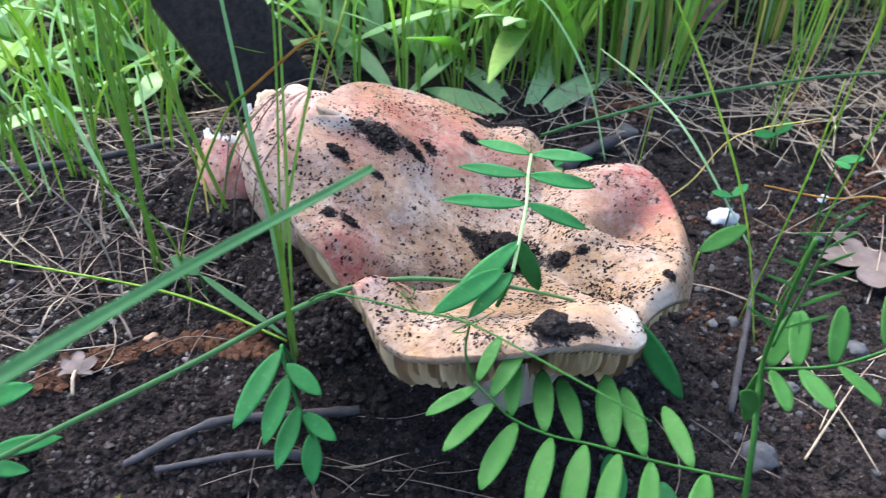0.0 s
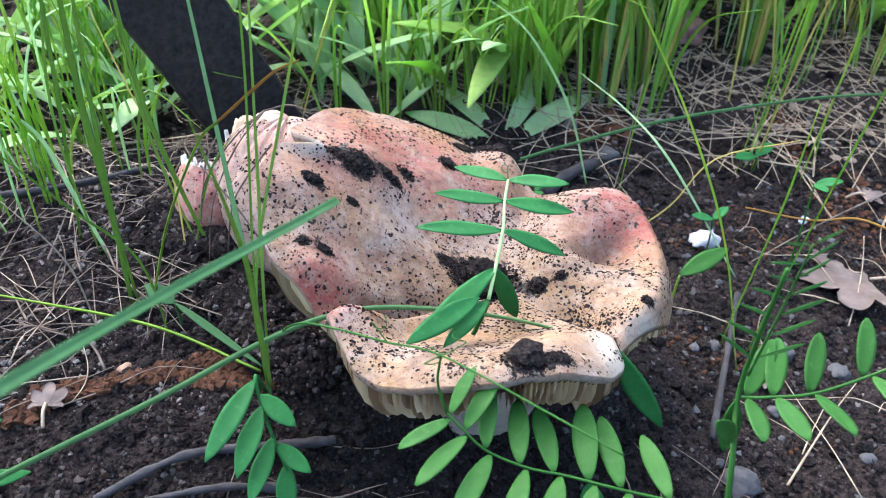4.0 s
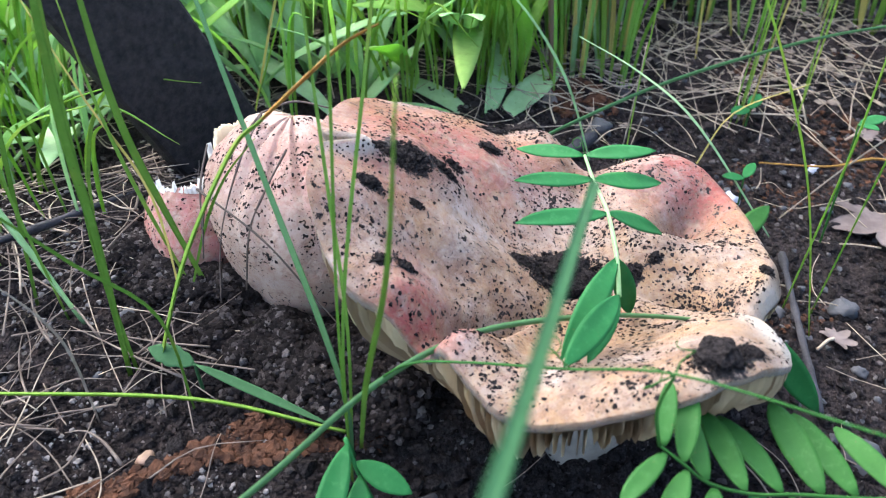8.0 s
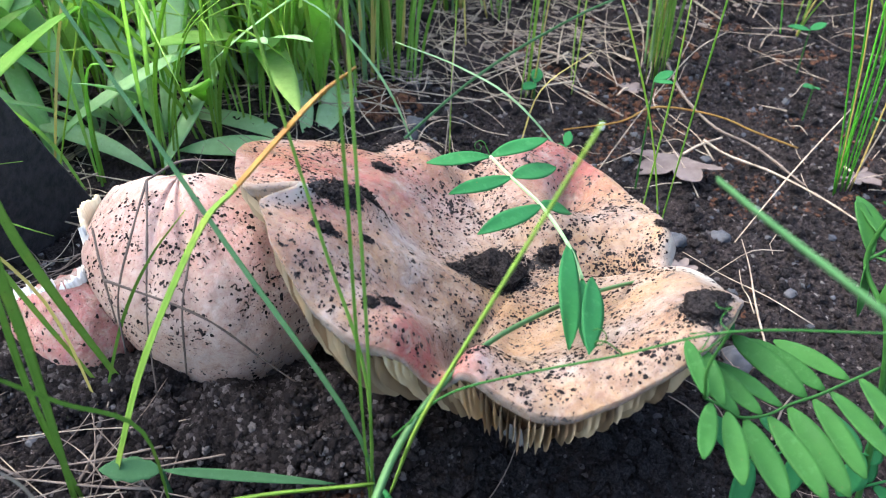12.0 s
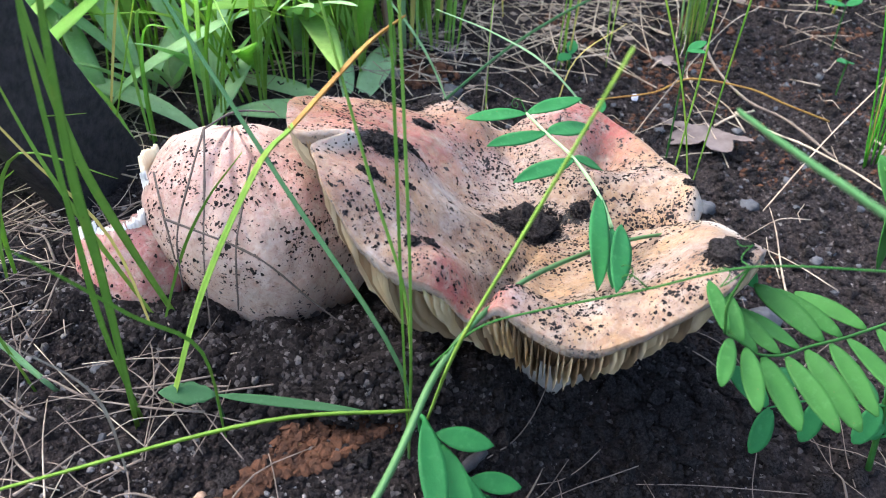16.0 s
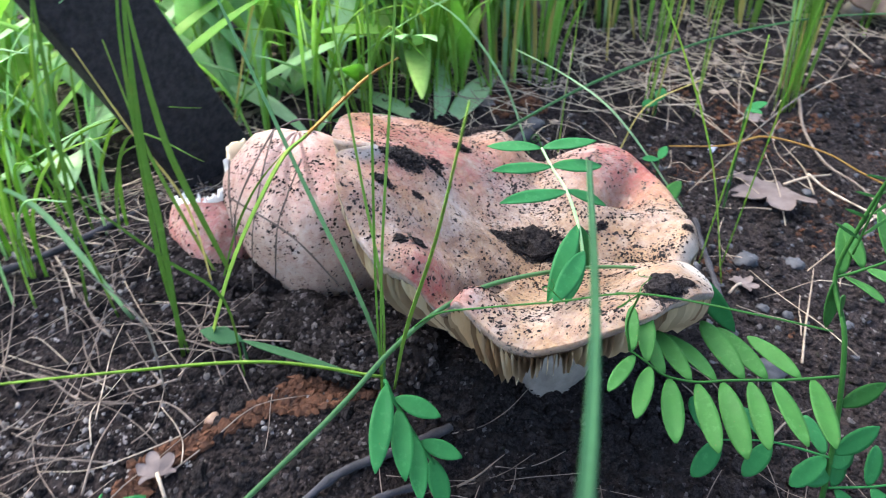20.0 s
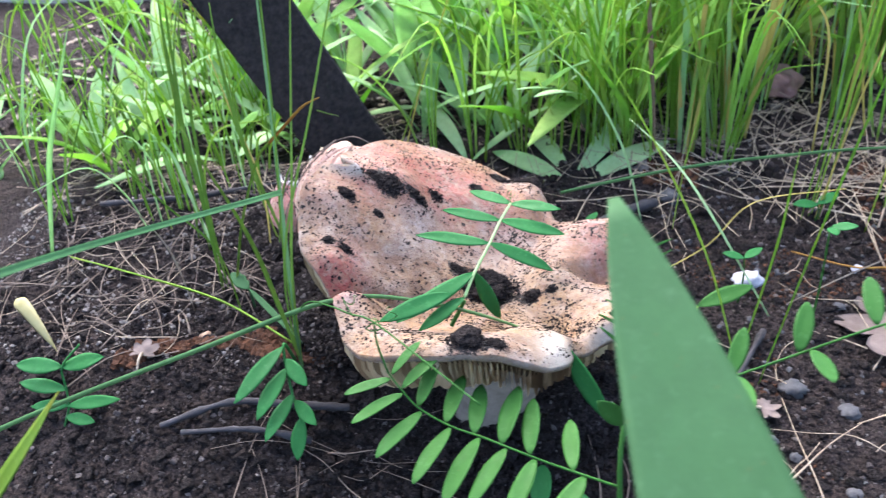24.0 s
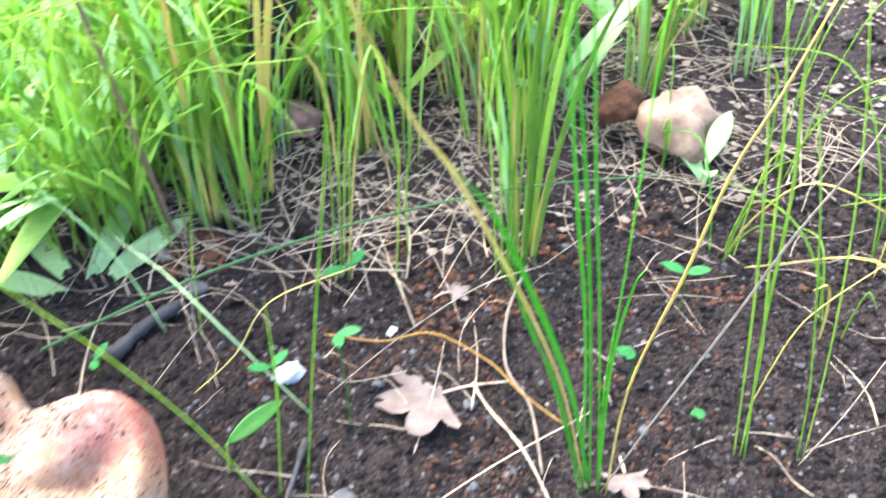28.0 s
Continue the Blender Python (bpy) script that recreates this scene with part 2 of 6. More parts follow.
def cap_material(name, pale, deep, blush, gold, dust):
    """Skin of a fungus with rose flushes, fine fibres and a dust of soil."""
    m = Nodes(name, 0.5, 0.15)
    red, flesh = m.attribute("flush"), m.attribute("flesh")
    broad, fine = m.noise(35, 5), m.noise(420, 5, 0.65)
    c = m.mix(m.ramp(m.mix(0.4, broad, m.noise(150, 6, 0.75)), (0.42, 0.0), (0.58, 1.0)), deep, pale)
    ochre = m.ramp(m.mix(0.4, m.noise(22, 5, 0.6, distort=0.8), m.noise(140, 6, 0.75, distort=0.5)), (0.44, 0.0), (0.60, gold))
    c = m.mix(ochre, c, (0.23, 0.135, 0.060))
    rays = m.mix(0.5, m.noise(70, 7, 0.8, m.stretch(0.6, 1.5, 1.0), 1.5), m.noise(260, 5, 0.75))
    patch = m.math("MULTIPLY", red, m.ramp(rays, (0.40, 0.08), (0.54, 1.0)))
    c = m.mix(patch, c, blush)
    c = m.mix(m.ramp(m.noise(700, 4, 0.7), (0.55, 0.0), (0.75, 0.35)), c, pale)
    c = m.mix(m.ramp(fine, (0.46, 0.0), (0.66, 0.5)), c, tuple(k * q for k, q in zip(deep, (0.75, 0.55, 0.5))))
    stain = m.ramp(m.noise(170, 7, 0.75, distort=0.8), (0.53, 0.0), (0.66, 0.6 * dust))
    c = m.mix(stain, c, (0.16, 0.09, 0.06))
    # specks of soil: irregular, in drifts
    drift = m.math("MULTIPLY", m.math("SUBTRACT", m.noise(48, 5, 0.7), 0.5), 0.55)
    for scale, cut in ((420, 0.72), (800, 0.70)):
        grain = m.math("ADD", m.noise(scale, 2, 0.55, distort=0.6), drift)
        c = m.mix(m.ramp(grain, (cut - 0.045 * dust, 0.0), (cut + 0.022 - 0.045 * dust, 1.0)), c, (0.012, 0.008, 0.007))
    c = m.mix(flesh, c, (0.33, 0.29, 0.245))
    smear = m.math("ADD", m.attribute("smear"), m.math("MULTIPLY", m.math("SUBTRACT", m.noise(240, 8, 0.85), 0.5), 3.0))
    c = m.mix(m.ramp(smear, (0.44, 0.0), (0.49, 1.0)), c, m.mix(m.noise(900, 4), (0.003, 0.0025, 0.0025), (0.015, 0.011, 0.010)))
    m.bump(m.mix(0.5, m.noise(260, 6, 0.7), m.noise(75, 4, 0.6, m.stretch(1, 1, 0.5))), 0.75, 0.0030)
    return m.done(c, m.ramp(m.noise(50, 3), (0.3, 0.35), (0.7, 0.6)), sub=0.15)


def gill_material():
    m = Nodes("gills", 0.6, 0.3)
    c = m.mix(m.noise(120, 4), (0.60, 0.45, 0.25), (0.74, 0.62, 0.42))
    # random gills painted dark brown, in place of the shade in the recesses
    c = m.mix(m.ramp(m.random(), (0.25, 0.8), (0.50, 0.0)), c, (0.13, 0.068, 0.028))
    c = m.mix(m.ramp(m.noise(60, 3), (0.5, 0.0), (0.75, 0.6)), c, (0.36, 0.21, 0.10))
    return m.done(c)


def plain(name, c0, c1, scale, rough=0.6, bump=0.3, spec=0.35, fine=400, trans=0.0):
    m = Nodes(name, rough, spec)
    c = m.mix(m.ramp(m.noise(scale, 5, 0.65), (0.3, 0.0), (0.7, 1.0)), c0, c1)
    m.bump(m.noise(fine, 5, 0.7), bump, 0.0008)
    return m.done(c, trans=trans)


def green(name, c0, c1, yellow=(0.35, 0.30, 0.05), amount=0.0, rough=0.4, trans=0.45, pale=0.0):
    """Leaf green, each leaf a little different, with fine veins along it."""
    m = Nodes(name, rough + 0.15, 0.12)
    c = m.mix(m.random(), c0, c1)
    c = m.mix(m.ramp(m.noise(130, 5, 0.7), (0.35, 0.0), (0.75, 0.5)), c, tuple(0.65 * k for k in c0))
    c = m.mix(m.ramp(m.noise(420, 4, 0.7), (0.55, 0.0), (0.8, 0.35)), c, tuple(min(0.8, 1.35 * k + 0.04) for k in c1))
    c = m.mix(m.ramp(m.noise(35, 3), (0.55, 0.0), (0.75, amount)), c, yellow)
    c = m.mix(m.ramp(m.voronoi(330), (0.05, 0.5), (0.09, 0.0)), c, (0.10, 0.09, 0.03))
    m.bump(m.noise(700, 4), 0.25, 0.0004)
    return m.done(c, m.ramp(m.noise(90, 3), (0.3, rough + 0.05), (0.7, rough + 0.3)), trans=trans)


SOIL, CRUMB, CLOD, GILL = soil_material(), crumb_material(), clod_material(), gill_material()
SKIN = cap_material("cap_skin", (0.262, 0.220, 0.190), (0.135, 0.088, 0.061), (0.205, 0.052, 0.042), 0.8, 1.0)
PINK_SKIN = cap_material("pink_cap_skin", (0.43, 0.345, 0.285), (0.37, 0.26, 0.20), (0.33, 0.115, 0.105), 0.15, 0.8)
FLESH = plain("white_flesh", (0.46, 0.43, 0.385), (0.35, 0.29, 0.21), 90, 0.6, 0.3)
TORN = plain("torn_white_flesh", (0.66, 0.64, 0.60), (0.50, 0.45, 0.38), 120, 0.55, 0.5)
POST = plain("rusty_black_steel", (0.012, 0.011, 0.011), (0.042, 0.035, 0.033), 300, 0.75, 1.0, 0.12, 420)
VETCH = green("vetch_leaf", (0.028, 0.104, 0.019), (0.043, 0.134, 0.026), trans=0.25)
VETCH_DARK = green("vetch_leaf_shaded", (0.024, 0.13, 0.035), (0.034, 0.165, 0.042), trans=0.25)
GRASS = green("grass_blade", (0.18, 0.36, 0.045), (0.38, 0.54, 0.11), (0.60, 0.50, 0.08), 0.5, trans=0.62)
GRASS_BLUE = green("bluish_grass_blade", (0.10, 0.21, 0.080), (0.13, 0.25, 0.09), trans=0.25)
WEED = green("weed_leaf", (0.32, 0.57, 0.12), (0.54, 0.73, 0.24), trans=0.7)
PALE = green("pale_weed_leaf", (0.36, 0.58, 0.25), (0.50, 0.68, 0.38), trans=0.55)
STRAW = plain("dry_straw", (0.44, 0.36, 0.26), (0.19, 0.135, 0.095), 150, 0.7, 0.3, 0.3, 500)
YELLOW = plain("yellowed_blade", (0.58, 0.50, 0.12), (0.50, 0.38, 0.12), 60, 0.55, 0.2, 0.3, 400, 0.3)
STICK = plain("grey_twig", (0.042, 0.040, 0.046), (0.018, 0.016, 0.017), 130, 0.8, 0.8, 0.3, 500)
BARK = plain("brown_bark_crumbs", (0.100, 0.042, 0.020), (0.028, 0.014, 0.009), 260, 0.9, 0.9, 0.2, 900)
ROOT = plain("brown_root", (0.115, 0.088, 0.070), (0.055, 0.042, 0.036), 300, 0.8, 0.6, 0.2, 700)
STONE = plain("pale_stone", (0.50, 0.49, 0.52), (0.26, 0.26, 0.29), 140, 0.7, 0.6, 0.3, 600)
GREY_STONE = plain("grey_pebble", (0.065, 0.065, 0.070), (0.03, 0.03, 0.032), 140, 0.75, 0.5, 0.3, 600)
DEAD = plain("dead_leaf", (0.165, 0.13, 0.118), (0.09, 0.066, 0.056), 90, 0.75, 0.5, 0.25, 300, 0.15)
PAVE = plain("concrete_pavement", (0.33, 0.32, 0.31), (0.26, 0.25, 0.24), 12, 0.85, 0.4, 0.3, 200)
GRASS_DEEP = green("deep_green_blade", (0.075, 0.36, 0.020), (0.12, 0.46, 0.030), trans=0.3)
GRASS_TIP = green("blade_turning_orange", (0.22, 0.44, 0.04), (0.26, 0.46, 0.05), (0.60, 0.28, 0.04), 1.0)
BIG_LEAF = green("matt_leaf", (0.040, 0.100, 0.038), (0.047, 0.112, 0.044), trans=0.15, rough=0.55)
STALK = plain("reddish_stalk", (0.16, 0.08, 0.06), (0.10, 0.09, 0.04), 120, 0.6, 0.3)
TAN_CAP = plain("tan_cap", (0.27, 0.18, 0.12), (0.12, 0.066, 0.043), 95, 0.6, 0.8, 0.3, 150)
ROSE_CAP = plain("rose_cap", (0.27, 0.15, 0.13), (0.11, 0.06, 0.055), 120, 0.6, 0.8, 0.3, 200)
# dark brown that paints the shade between the gills into the colour
GAP_SHADE = plain("gill_gap_shade", (0.085, 0.045, 0.018), (0.05, 0.028, 0.012), 200, 0.8, 0.3)
STEM_SKIN = plain("stem_skin", (0.30, 0.26, 0.21), (0.12, 0.10, 0.08), 70, 0.7, 0.4)

ORANGE = plain("withered_blade", (0.34, 0.22, 0.045), (0.26, 0.12, 0.03), 120, 0.6, 0.3, 0.2, 400, 0.3)
MATT_BLADE = green("matt_bluish_blade", (0.048, 0.125, 0.045), (0.055, 0.14, 0.05), trans=0.05, rough=0.6)
DULL_STRAW = plain("dull_straw", (0.20, 0.155, 0.12), (0.085, 0.06, 0.045), 150, 0.7, 0.3, 0.3, 500)
YELLOW_LEAF = green("yellow_green_leaf", (0.105, 0.20, 0.022), (0.14, 0.23, 0.028), (0.25, 0.20, 0.03), 0.8, trans=0.3)
DRY_LEAF = plain("withered_pale_leaf", (0.42, 0.38, 0.20), (0.33, 0.30, 0.13), 90, 0.7, 0.3, 0.2, 300, 0.3)
GRASS_NEAR = green("sheathed_grass_stem", (0.12, 0.245, 0.030), (0.21, 0.34, 0.055), (0.45, 0.38, 0.06), 0.5, trans=0.3)
GRIT = plain("pale_grit", (0.24, 0.215, 0.20), (0.09, 0.08, 0.075), 700, 0.9, 0.6, 0.1, 1500)

# ---- ground: one sheet, fine near the fungus and coarse towards the horizon ----
def axis(lo, hi, step, far):
    out, d = [], step
    a = lo
    left = []
    while a > -far:
        d *= 1.25
        a -= d
        left.append(a)
    out = left[::-1] + [lo + step * i for i in range(int((hi - lo) / step) + 1)]
    a, d = out[-1], step
    while a < far:
        d *= 1.25
        a += d
        out.append(a)
    return out


def ground_mesh():
    xs, ys = axis(-0.26, 0.46, 0.0026, 300), axis(0.06, 0.62, 0.0026, 300)
    verts = [(x, y, soil_z(x, y)) for y in ys for x in xs]
    w = len(xs)
    faces = [(j * w + i, j * w + i + 1, (j + 1) * w + i + 1, (j + 1) * w + i) for j in range(len(ys) - 1) for i in range(w - 1)]
    return mesh_of("ground", verts, faces, SOIL)


thing("ground", "dark crumbly soil with pale grit and plant litter", "ground", kind="structure", me=ground_mesh())

# ---- the large fungus ----
CENTRE = Vector((0.030, 0.222, 0.098))
RIM_AT = [0, 25, 45, 60, 72, 82, 95, 110, 125, 140, 152, 162, 171, 178, 186, 193, 198, 203, 209, 215, 222, 229, 240, 255, 270, 285, 298, 310, 320, 332, 345]
RIM_R = [.059, .067, .071, .063, .053, .064, .076, .081, .084, .083, .081, .079, .078, .080, .080, .079, .076, .072, .068, .070, .072, .074, .074, .074, .069, .065, .058, .048, .046, .050, .055]
RIM_TOP = [.106, .109, .108, .107, .106, .113, .120, .128, .136, .142, .147, .149, .151, .151, .143, .135, .127, .120, .1165, .123, .121, .120, .122, .127, .130, .129, .119, .107, .102, .103, .105]
RIM_END = [.092, .094, .095, .097, .100, .105, .113, .124, .134, .142, .146, .149, .150, .149, .141, .133, .124, .117, .113, .120, .118, .117, .119, .123, .125, .124, .114, .102, .096, .094, .092]
rim_r, rim_top, rim_end = periodic(RIM_AT, RIM_R), periodic(RIM_AT, RIM_TOP), periodic(RIM_AT, RIM_END)
CREST = 0.86


# folds and swellings: angle, its width, reach from the hollow, its width, height
FOLDS = ((207, 4.2, 0.82, 0.34, -0.0085), (220, 8, 0.85, 0.16, 0.0025), (234, 16, 0.70, 0.22, 0.0030), (24, 8, 0.60, 0.20, -0.0095), (50, 13, 0.72, 0.20, 0.0050), (-6, 13, 0.70, 0.20, 0.0055), (318, 6, 0.70, 0.30, -0.0030),
         (120, 16, 0.55, 0.25, 0.0030), (78, 6, 0.75, 0.25, -0.0040), (275, 18, 0.55, 0.20, -0.0025))


# broad swellings and dips of the cap: place and height
SWELLS = ((-0.030, 0.195, 0.0054), (0.050, 0.165, -0.0064), (0.075, 0.195, 0.0069), (0.050, 0.235, 0.0036), (0.015, 0.155, 0.0031), (-0.015, 0.250, 0.0044), (0.035, 0.270, 0.0047), (-0.005, 0.190, -0.0056),
          (0.065, 0.255, 0.0044), (-0.025, 0.215, -0.0037), (0.075, 0.225, -0.0031), (0.050, 0.230, 0.0051), (0.045, 0.250, 0.0030), (0.010, 0.265, 0.0029), (-0.015, 0.245, 0.0048), (-0.030, 0.235, -0.0028),
          (0.080, 0.260, 0.0020), (0.030, 0.150, 0.0028), (0.005, 0.150, 0.0024), (0.040, 0.285, 0.0042), (0.020, 0.290, -0.0029), (-0.010, 0.165, -0.0019), (-0.035, 0.195, 0.0047), (-0.050, 0.210, -0.0015))


def relief(u, a):
    return sum(h * bell(((a - b + 180) % 360) - 180, w) * bell(u - c, d) for b, w, c, d, h in FOLDS)


def cap_point(u, a):
    """The cap's upper skin: u from the hollow (0) to the margin (1), a in degrees."""
    r = rim_r(a) * u * (1 - 0.17 * bell(((a - 163 + 180) % 360) - 180, 2.6) * smooth(0.72, 1.0, u))
    r *= 1 + 0.012 * u * u * noise.noise(Vector((math.cos(radians(a)) * 9, math.sin(radians(a)) * 9, 2.2)))
    top, end = rim_top(a), rim_end(a)
    if u < CREST:
        s = u / CREST
        z = CENTRE.z + (top - CENTRE.z) * (0.25 * s + 0.75 * s ** 1.8) * (1 if s < 0.8 else 1 - 0.10 * ((s - 0.8) / 0.2) ** 2)
    else:
        s = (u - CREST) / (1 - CREST)
        base = CENTRE.z + (top - CENTRE.z) * 0.90
        z = base + (end - base) * s * s + 0.0008 * math.sin(math.pi * s)
    z += relief(u, a)
    x, y = CENTRE.x + r * math.cos(radians(a)), CENTRE.y + r * math.sin(radians(a))
    z += sum(h * bell(math.hypot(x - cx, y - cy), 0.013) for cx, cy, h in SWELLS)
    z += (0.0022 * noise.noise(Vector((x, y, 0.1)) * 38) + 0.0008 * noise.noise(Vector((x, y, 0.4)) * 110)) * min(1, u * 2)
    return Vector((x, y, z))


def cap_normal(u, a):
    p = cap_point(u, a)
    d = (cap_point(min(1, u + 0.01), a) - cap_point(max(0, u - 0.01), a)).cross(cap_point(u, a + 1) - cap_point(u, a - 1))
    return d.normalized() if d.z > 0 else (-d).normalized()


def under_depth(a):
    a = a % 360
    return 0.008 + 0.009 * smooth(140, 165, a) * smooth(310, 290, a) - 0.0045 * smooth(224, 240, a) * smooth(310, 290, a) - 0.008 * bell(a - 207, 6) + 0.003 * bell(a - 186, 14) + 0.0015 * bell(a - 222, 8)


def cap_under(u, a, depth=0.0):
    p = cap_point(u, a)
    p.z -= 0.0020 + depth + under_depth(a) * min(1.0, (1 - u) / (0.26 - 0.13 * smooth(158, 166, a % 360) * smooth(300, 285, a % 360))) ** 0.8
    return p


def flush_at(p):
    """Where the skin blushes."""
    spots = ((-.030, .193, .124, .012, 1.7), (-.030, .262, .14, .020, .7), (-.002, .268, .13, .024, .9), (-.03, .238, .14, .014, .45), (-.022, .212, .13, .012, .3), (.075, .258, .11, .020, 1.1),
             (.096, .262, .10, .018, .7), (.088, .245, .10, .016, .5), (.02, .262, .12, .02, .5), (-.046, .225, .15, .014, .35))
    return min(1.0, 0.8 * sum(k * bell((p - Vector((x, y, z))).length, s) for x, y, z, s, k in spots))


def flesh_at(u, a):
    return max(smooth(0.80, 0.97, u) * bell(((a - 163 + 180) % 360) - 180, 4), smooth(0.62, 0.9, u) * bell(((a - 297 + 180) % 360) - 180, 8),
               0.7 * smooth(0.86, 0.98, u) * bell(((a - 328 + 180) % 360) - 180, 8))


# black soil that sticks to the cap: place, reach, crumbs
CLODS = [(x, y, r, int(15 + 2.2e6 * r * r)) for x, y, r in (
    (-0.0205, 0.2425, 0.0055), (-0.0280, 0.2445, 0.0030), (-0.0100, 0.2460, 0.0035), (-0.0340, 0.2290, 0.0035), (-0.0220, 0.2290, 0.0018), (-0.0050, 0.2560, 0.0030), (0.0110, 0.2690, 0.0035),
    (0.0215, 0.2260, 0.0118), (0.0085, 0.2290, 0.0030), (0.0270, 0.1580, 0.0065), (0.0360, 0.1600, 0.0030), (0.0400, 0.2210, 0.0036), (0.0480, 0.2220, 0.0020), (0.0310, 0.2920, 0.0080),
    (0.0180, 0.2870, 0.0040), (-0.0300, 0.2080, 0.0025), (-0.0360, 0.2070, 0.0022), (0.0730, 0.2040, 0.0022))]


def smear_at(p):
    return min(1.0, sum(bell(math.hypot(p.x - x, (p.y - y) * 1.2), r * 1.15) for x, y, r, n in CLODS))


def give(me, name, values):
    me.attributes.new(name, "FLOAT", "POINT").data.foreach_set("value", values)


def big_cap():
    na, us = 360, [i / 60 * 0.86 for i in range(60)] + [0.86 + 0.14 * math.sin(math.pi / 2 * i / 14) for i in range(15)]
    verts, red, white, faces = [], [], [], []
    for u in us:
        for k in range(na):
            a = k * 360 / na
            p = cap_point(u, a)
            verts.append(p), red.append(flush_at(p)), white.append(flesh_at(u, a))
    low = [1.0, 0.985, 0.94, 0.86, 0.75, 0.6, 0.45, 0.3, 0.15]
    for u in low:
        for k in range(na):
            p = cap_under(u, k * 360 / na)
            verts.append(p), red.append(0), white.append(0.3)
    n = len(us) + len(low)
    for i in range(n - 1):
        for k in range(na):
            b = (k + 1) % na
            faces.append((i * na + k, i * na + b, (i + 1) * na + b, (i + 1) * na + k))
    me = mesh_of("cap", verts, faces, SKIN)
    # the underside between the gills has its shade painted in
    me.materials.append(GAP_SHADE)
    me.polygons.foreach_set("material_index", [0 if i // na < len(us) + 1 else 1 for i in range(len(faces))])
    give(me, "flush", red), give(me, "flesh", white)
    give(me, "smear", [smear_at(p) if i < len(us) * na else 0.0 for i, p in enumerate(verts)])
    return me


def gill_mesh(g, count):
    verts, faces = [], []
    a0 = g * 360 / count + rng.uniform(-0.25, 0.25)
    us = [0.35, 0.5, 0.62, 0.74, 0.82, 0.88, 0.93, 0.965, 0.99] if g % 2 else [0.62, 0.72, 0.8, 0.86, 0.91, 0.95, 0.975, 0.994]
    for u in us:
        deep = 0.0062 * (1 - u ** 30) ** 0.5 * (1 + rng.uniform(-0.22, 0.22)) * (1 - 0.6 * bell(a0 - 207, 5)) * (1 + 0.3 * bell(a0 - 186, 14) + 0.2 * bell(a0 - 220, 9)) * (1.15 if g % 3 else 0.75) + 0.0008
        wob = 0.5 * noise.noise(Vector((u * 9, g * 0.37, 0)))
        half = 0.20 / max(0.3, u)
        verts += [cap_under(u, a0 - half + wob * 0.5, -0.001), cap_under(u, a0 + wob, deep), cap_under(u, a0 + half + wob * 0.5, -0.001)]
    for i in range(len(us) - 1):
        b = i * 3
        faces += [(b, b + 3, b + 4, b + 1), (b + 1, b + 4, b + 5, b + 2)]
    return mesh_of("gill", verts, faces, GILL, flat=True)


def stipe_mesh():
    verts, faces, n = [], [], 40
    foot = Vector((0.013, 0.213, 0.022))
    for i in range(9):
        f = i / 8
        c = foot.lerp(Vector((0.033, 0.220, 0.094)), f)
        for k in range(n):
            a = 2 * math.pi * k / n
            r = 0.019 + 0.012 * f ** 3 + 0.0018 * noise.noise(Vector((math.cos(a) * 1.5, math.sin(a) * 1.5, f * 2)))
            verts.append(c + Vector((r * math.cos(a), r * math.sin(a), 0)))
    faces = [(i * n + k, i * n + (k + 1) % n, (i + 1) * n + (k + 1) % n, (i + 1) * n + k) for i in range(8) for k in range(n)]
    return mesh_of("stipe", verts, faces, STEM_SKIN)


fungus = thing("mushroom", "large wavy cream mushroom with rose flushes and black soil", "mushroom", "mushrooms in the soil", me=big_cap())
for g in range(260):
    part("gill", gill_mesh(g, 260), fungus)
part("stipe", stipe_mesh(), fungus, "thick cream stem")


# ---- the second and third caps behind it ----
DOME = Vector((-0.0490, 0.2835, 0.0955))


def dome_point(a, e):
    """a: degrees round the vertical; e: degrees above the middle."""
    d = Vector((math.cos(radians(a)) * math.cos(radians(e)), math.sin(radians(a)) * math.cos(radians(e)), math.sin(radians(e))))
    k = 1 + 0.04 * noise.noise(d * 2.2) + 0.015 * noise.noise(d * 6) + 0.022 * abs(noise.noise(Vector((a * 0.11, e * 0.012, 4)))) * smooth(20, 60, e + 20)
    k -= 0.035 * smooth(-10, 50, e) * (bell(a - 222, 5) + bell(a - 244, 4) + 0.8 * bell(a - 268, 5))
    low = 1 - 0.30 * smooth(0.1, 0.8, d.x)
    lean = 0.72 + (0.28 if d.z > 0 else 0.46) * d.z
    wide = 0.047 if d.x > 0 else 0.0405 * lean
    return DOME + Vector((d.x * wide, d.y * 0.0415 * (0.88 + 0.12 * d.z), d.z * (0.0405 if d.z > 0 else 0.056) * low)) * k


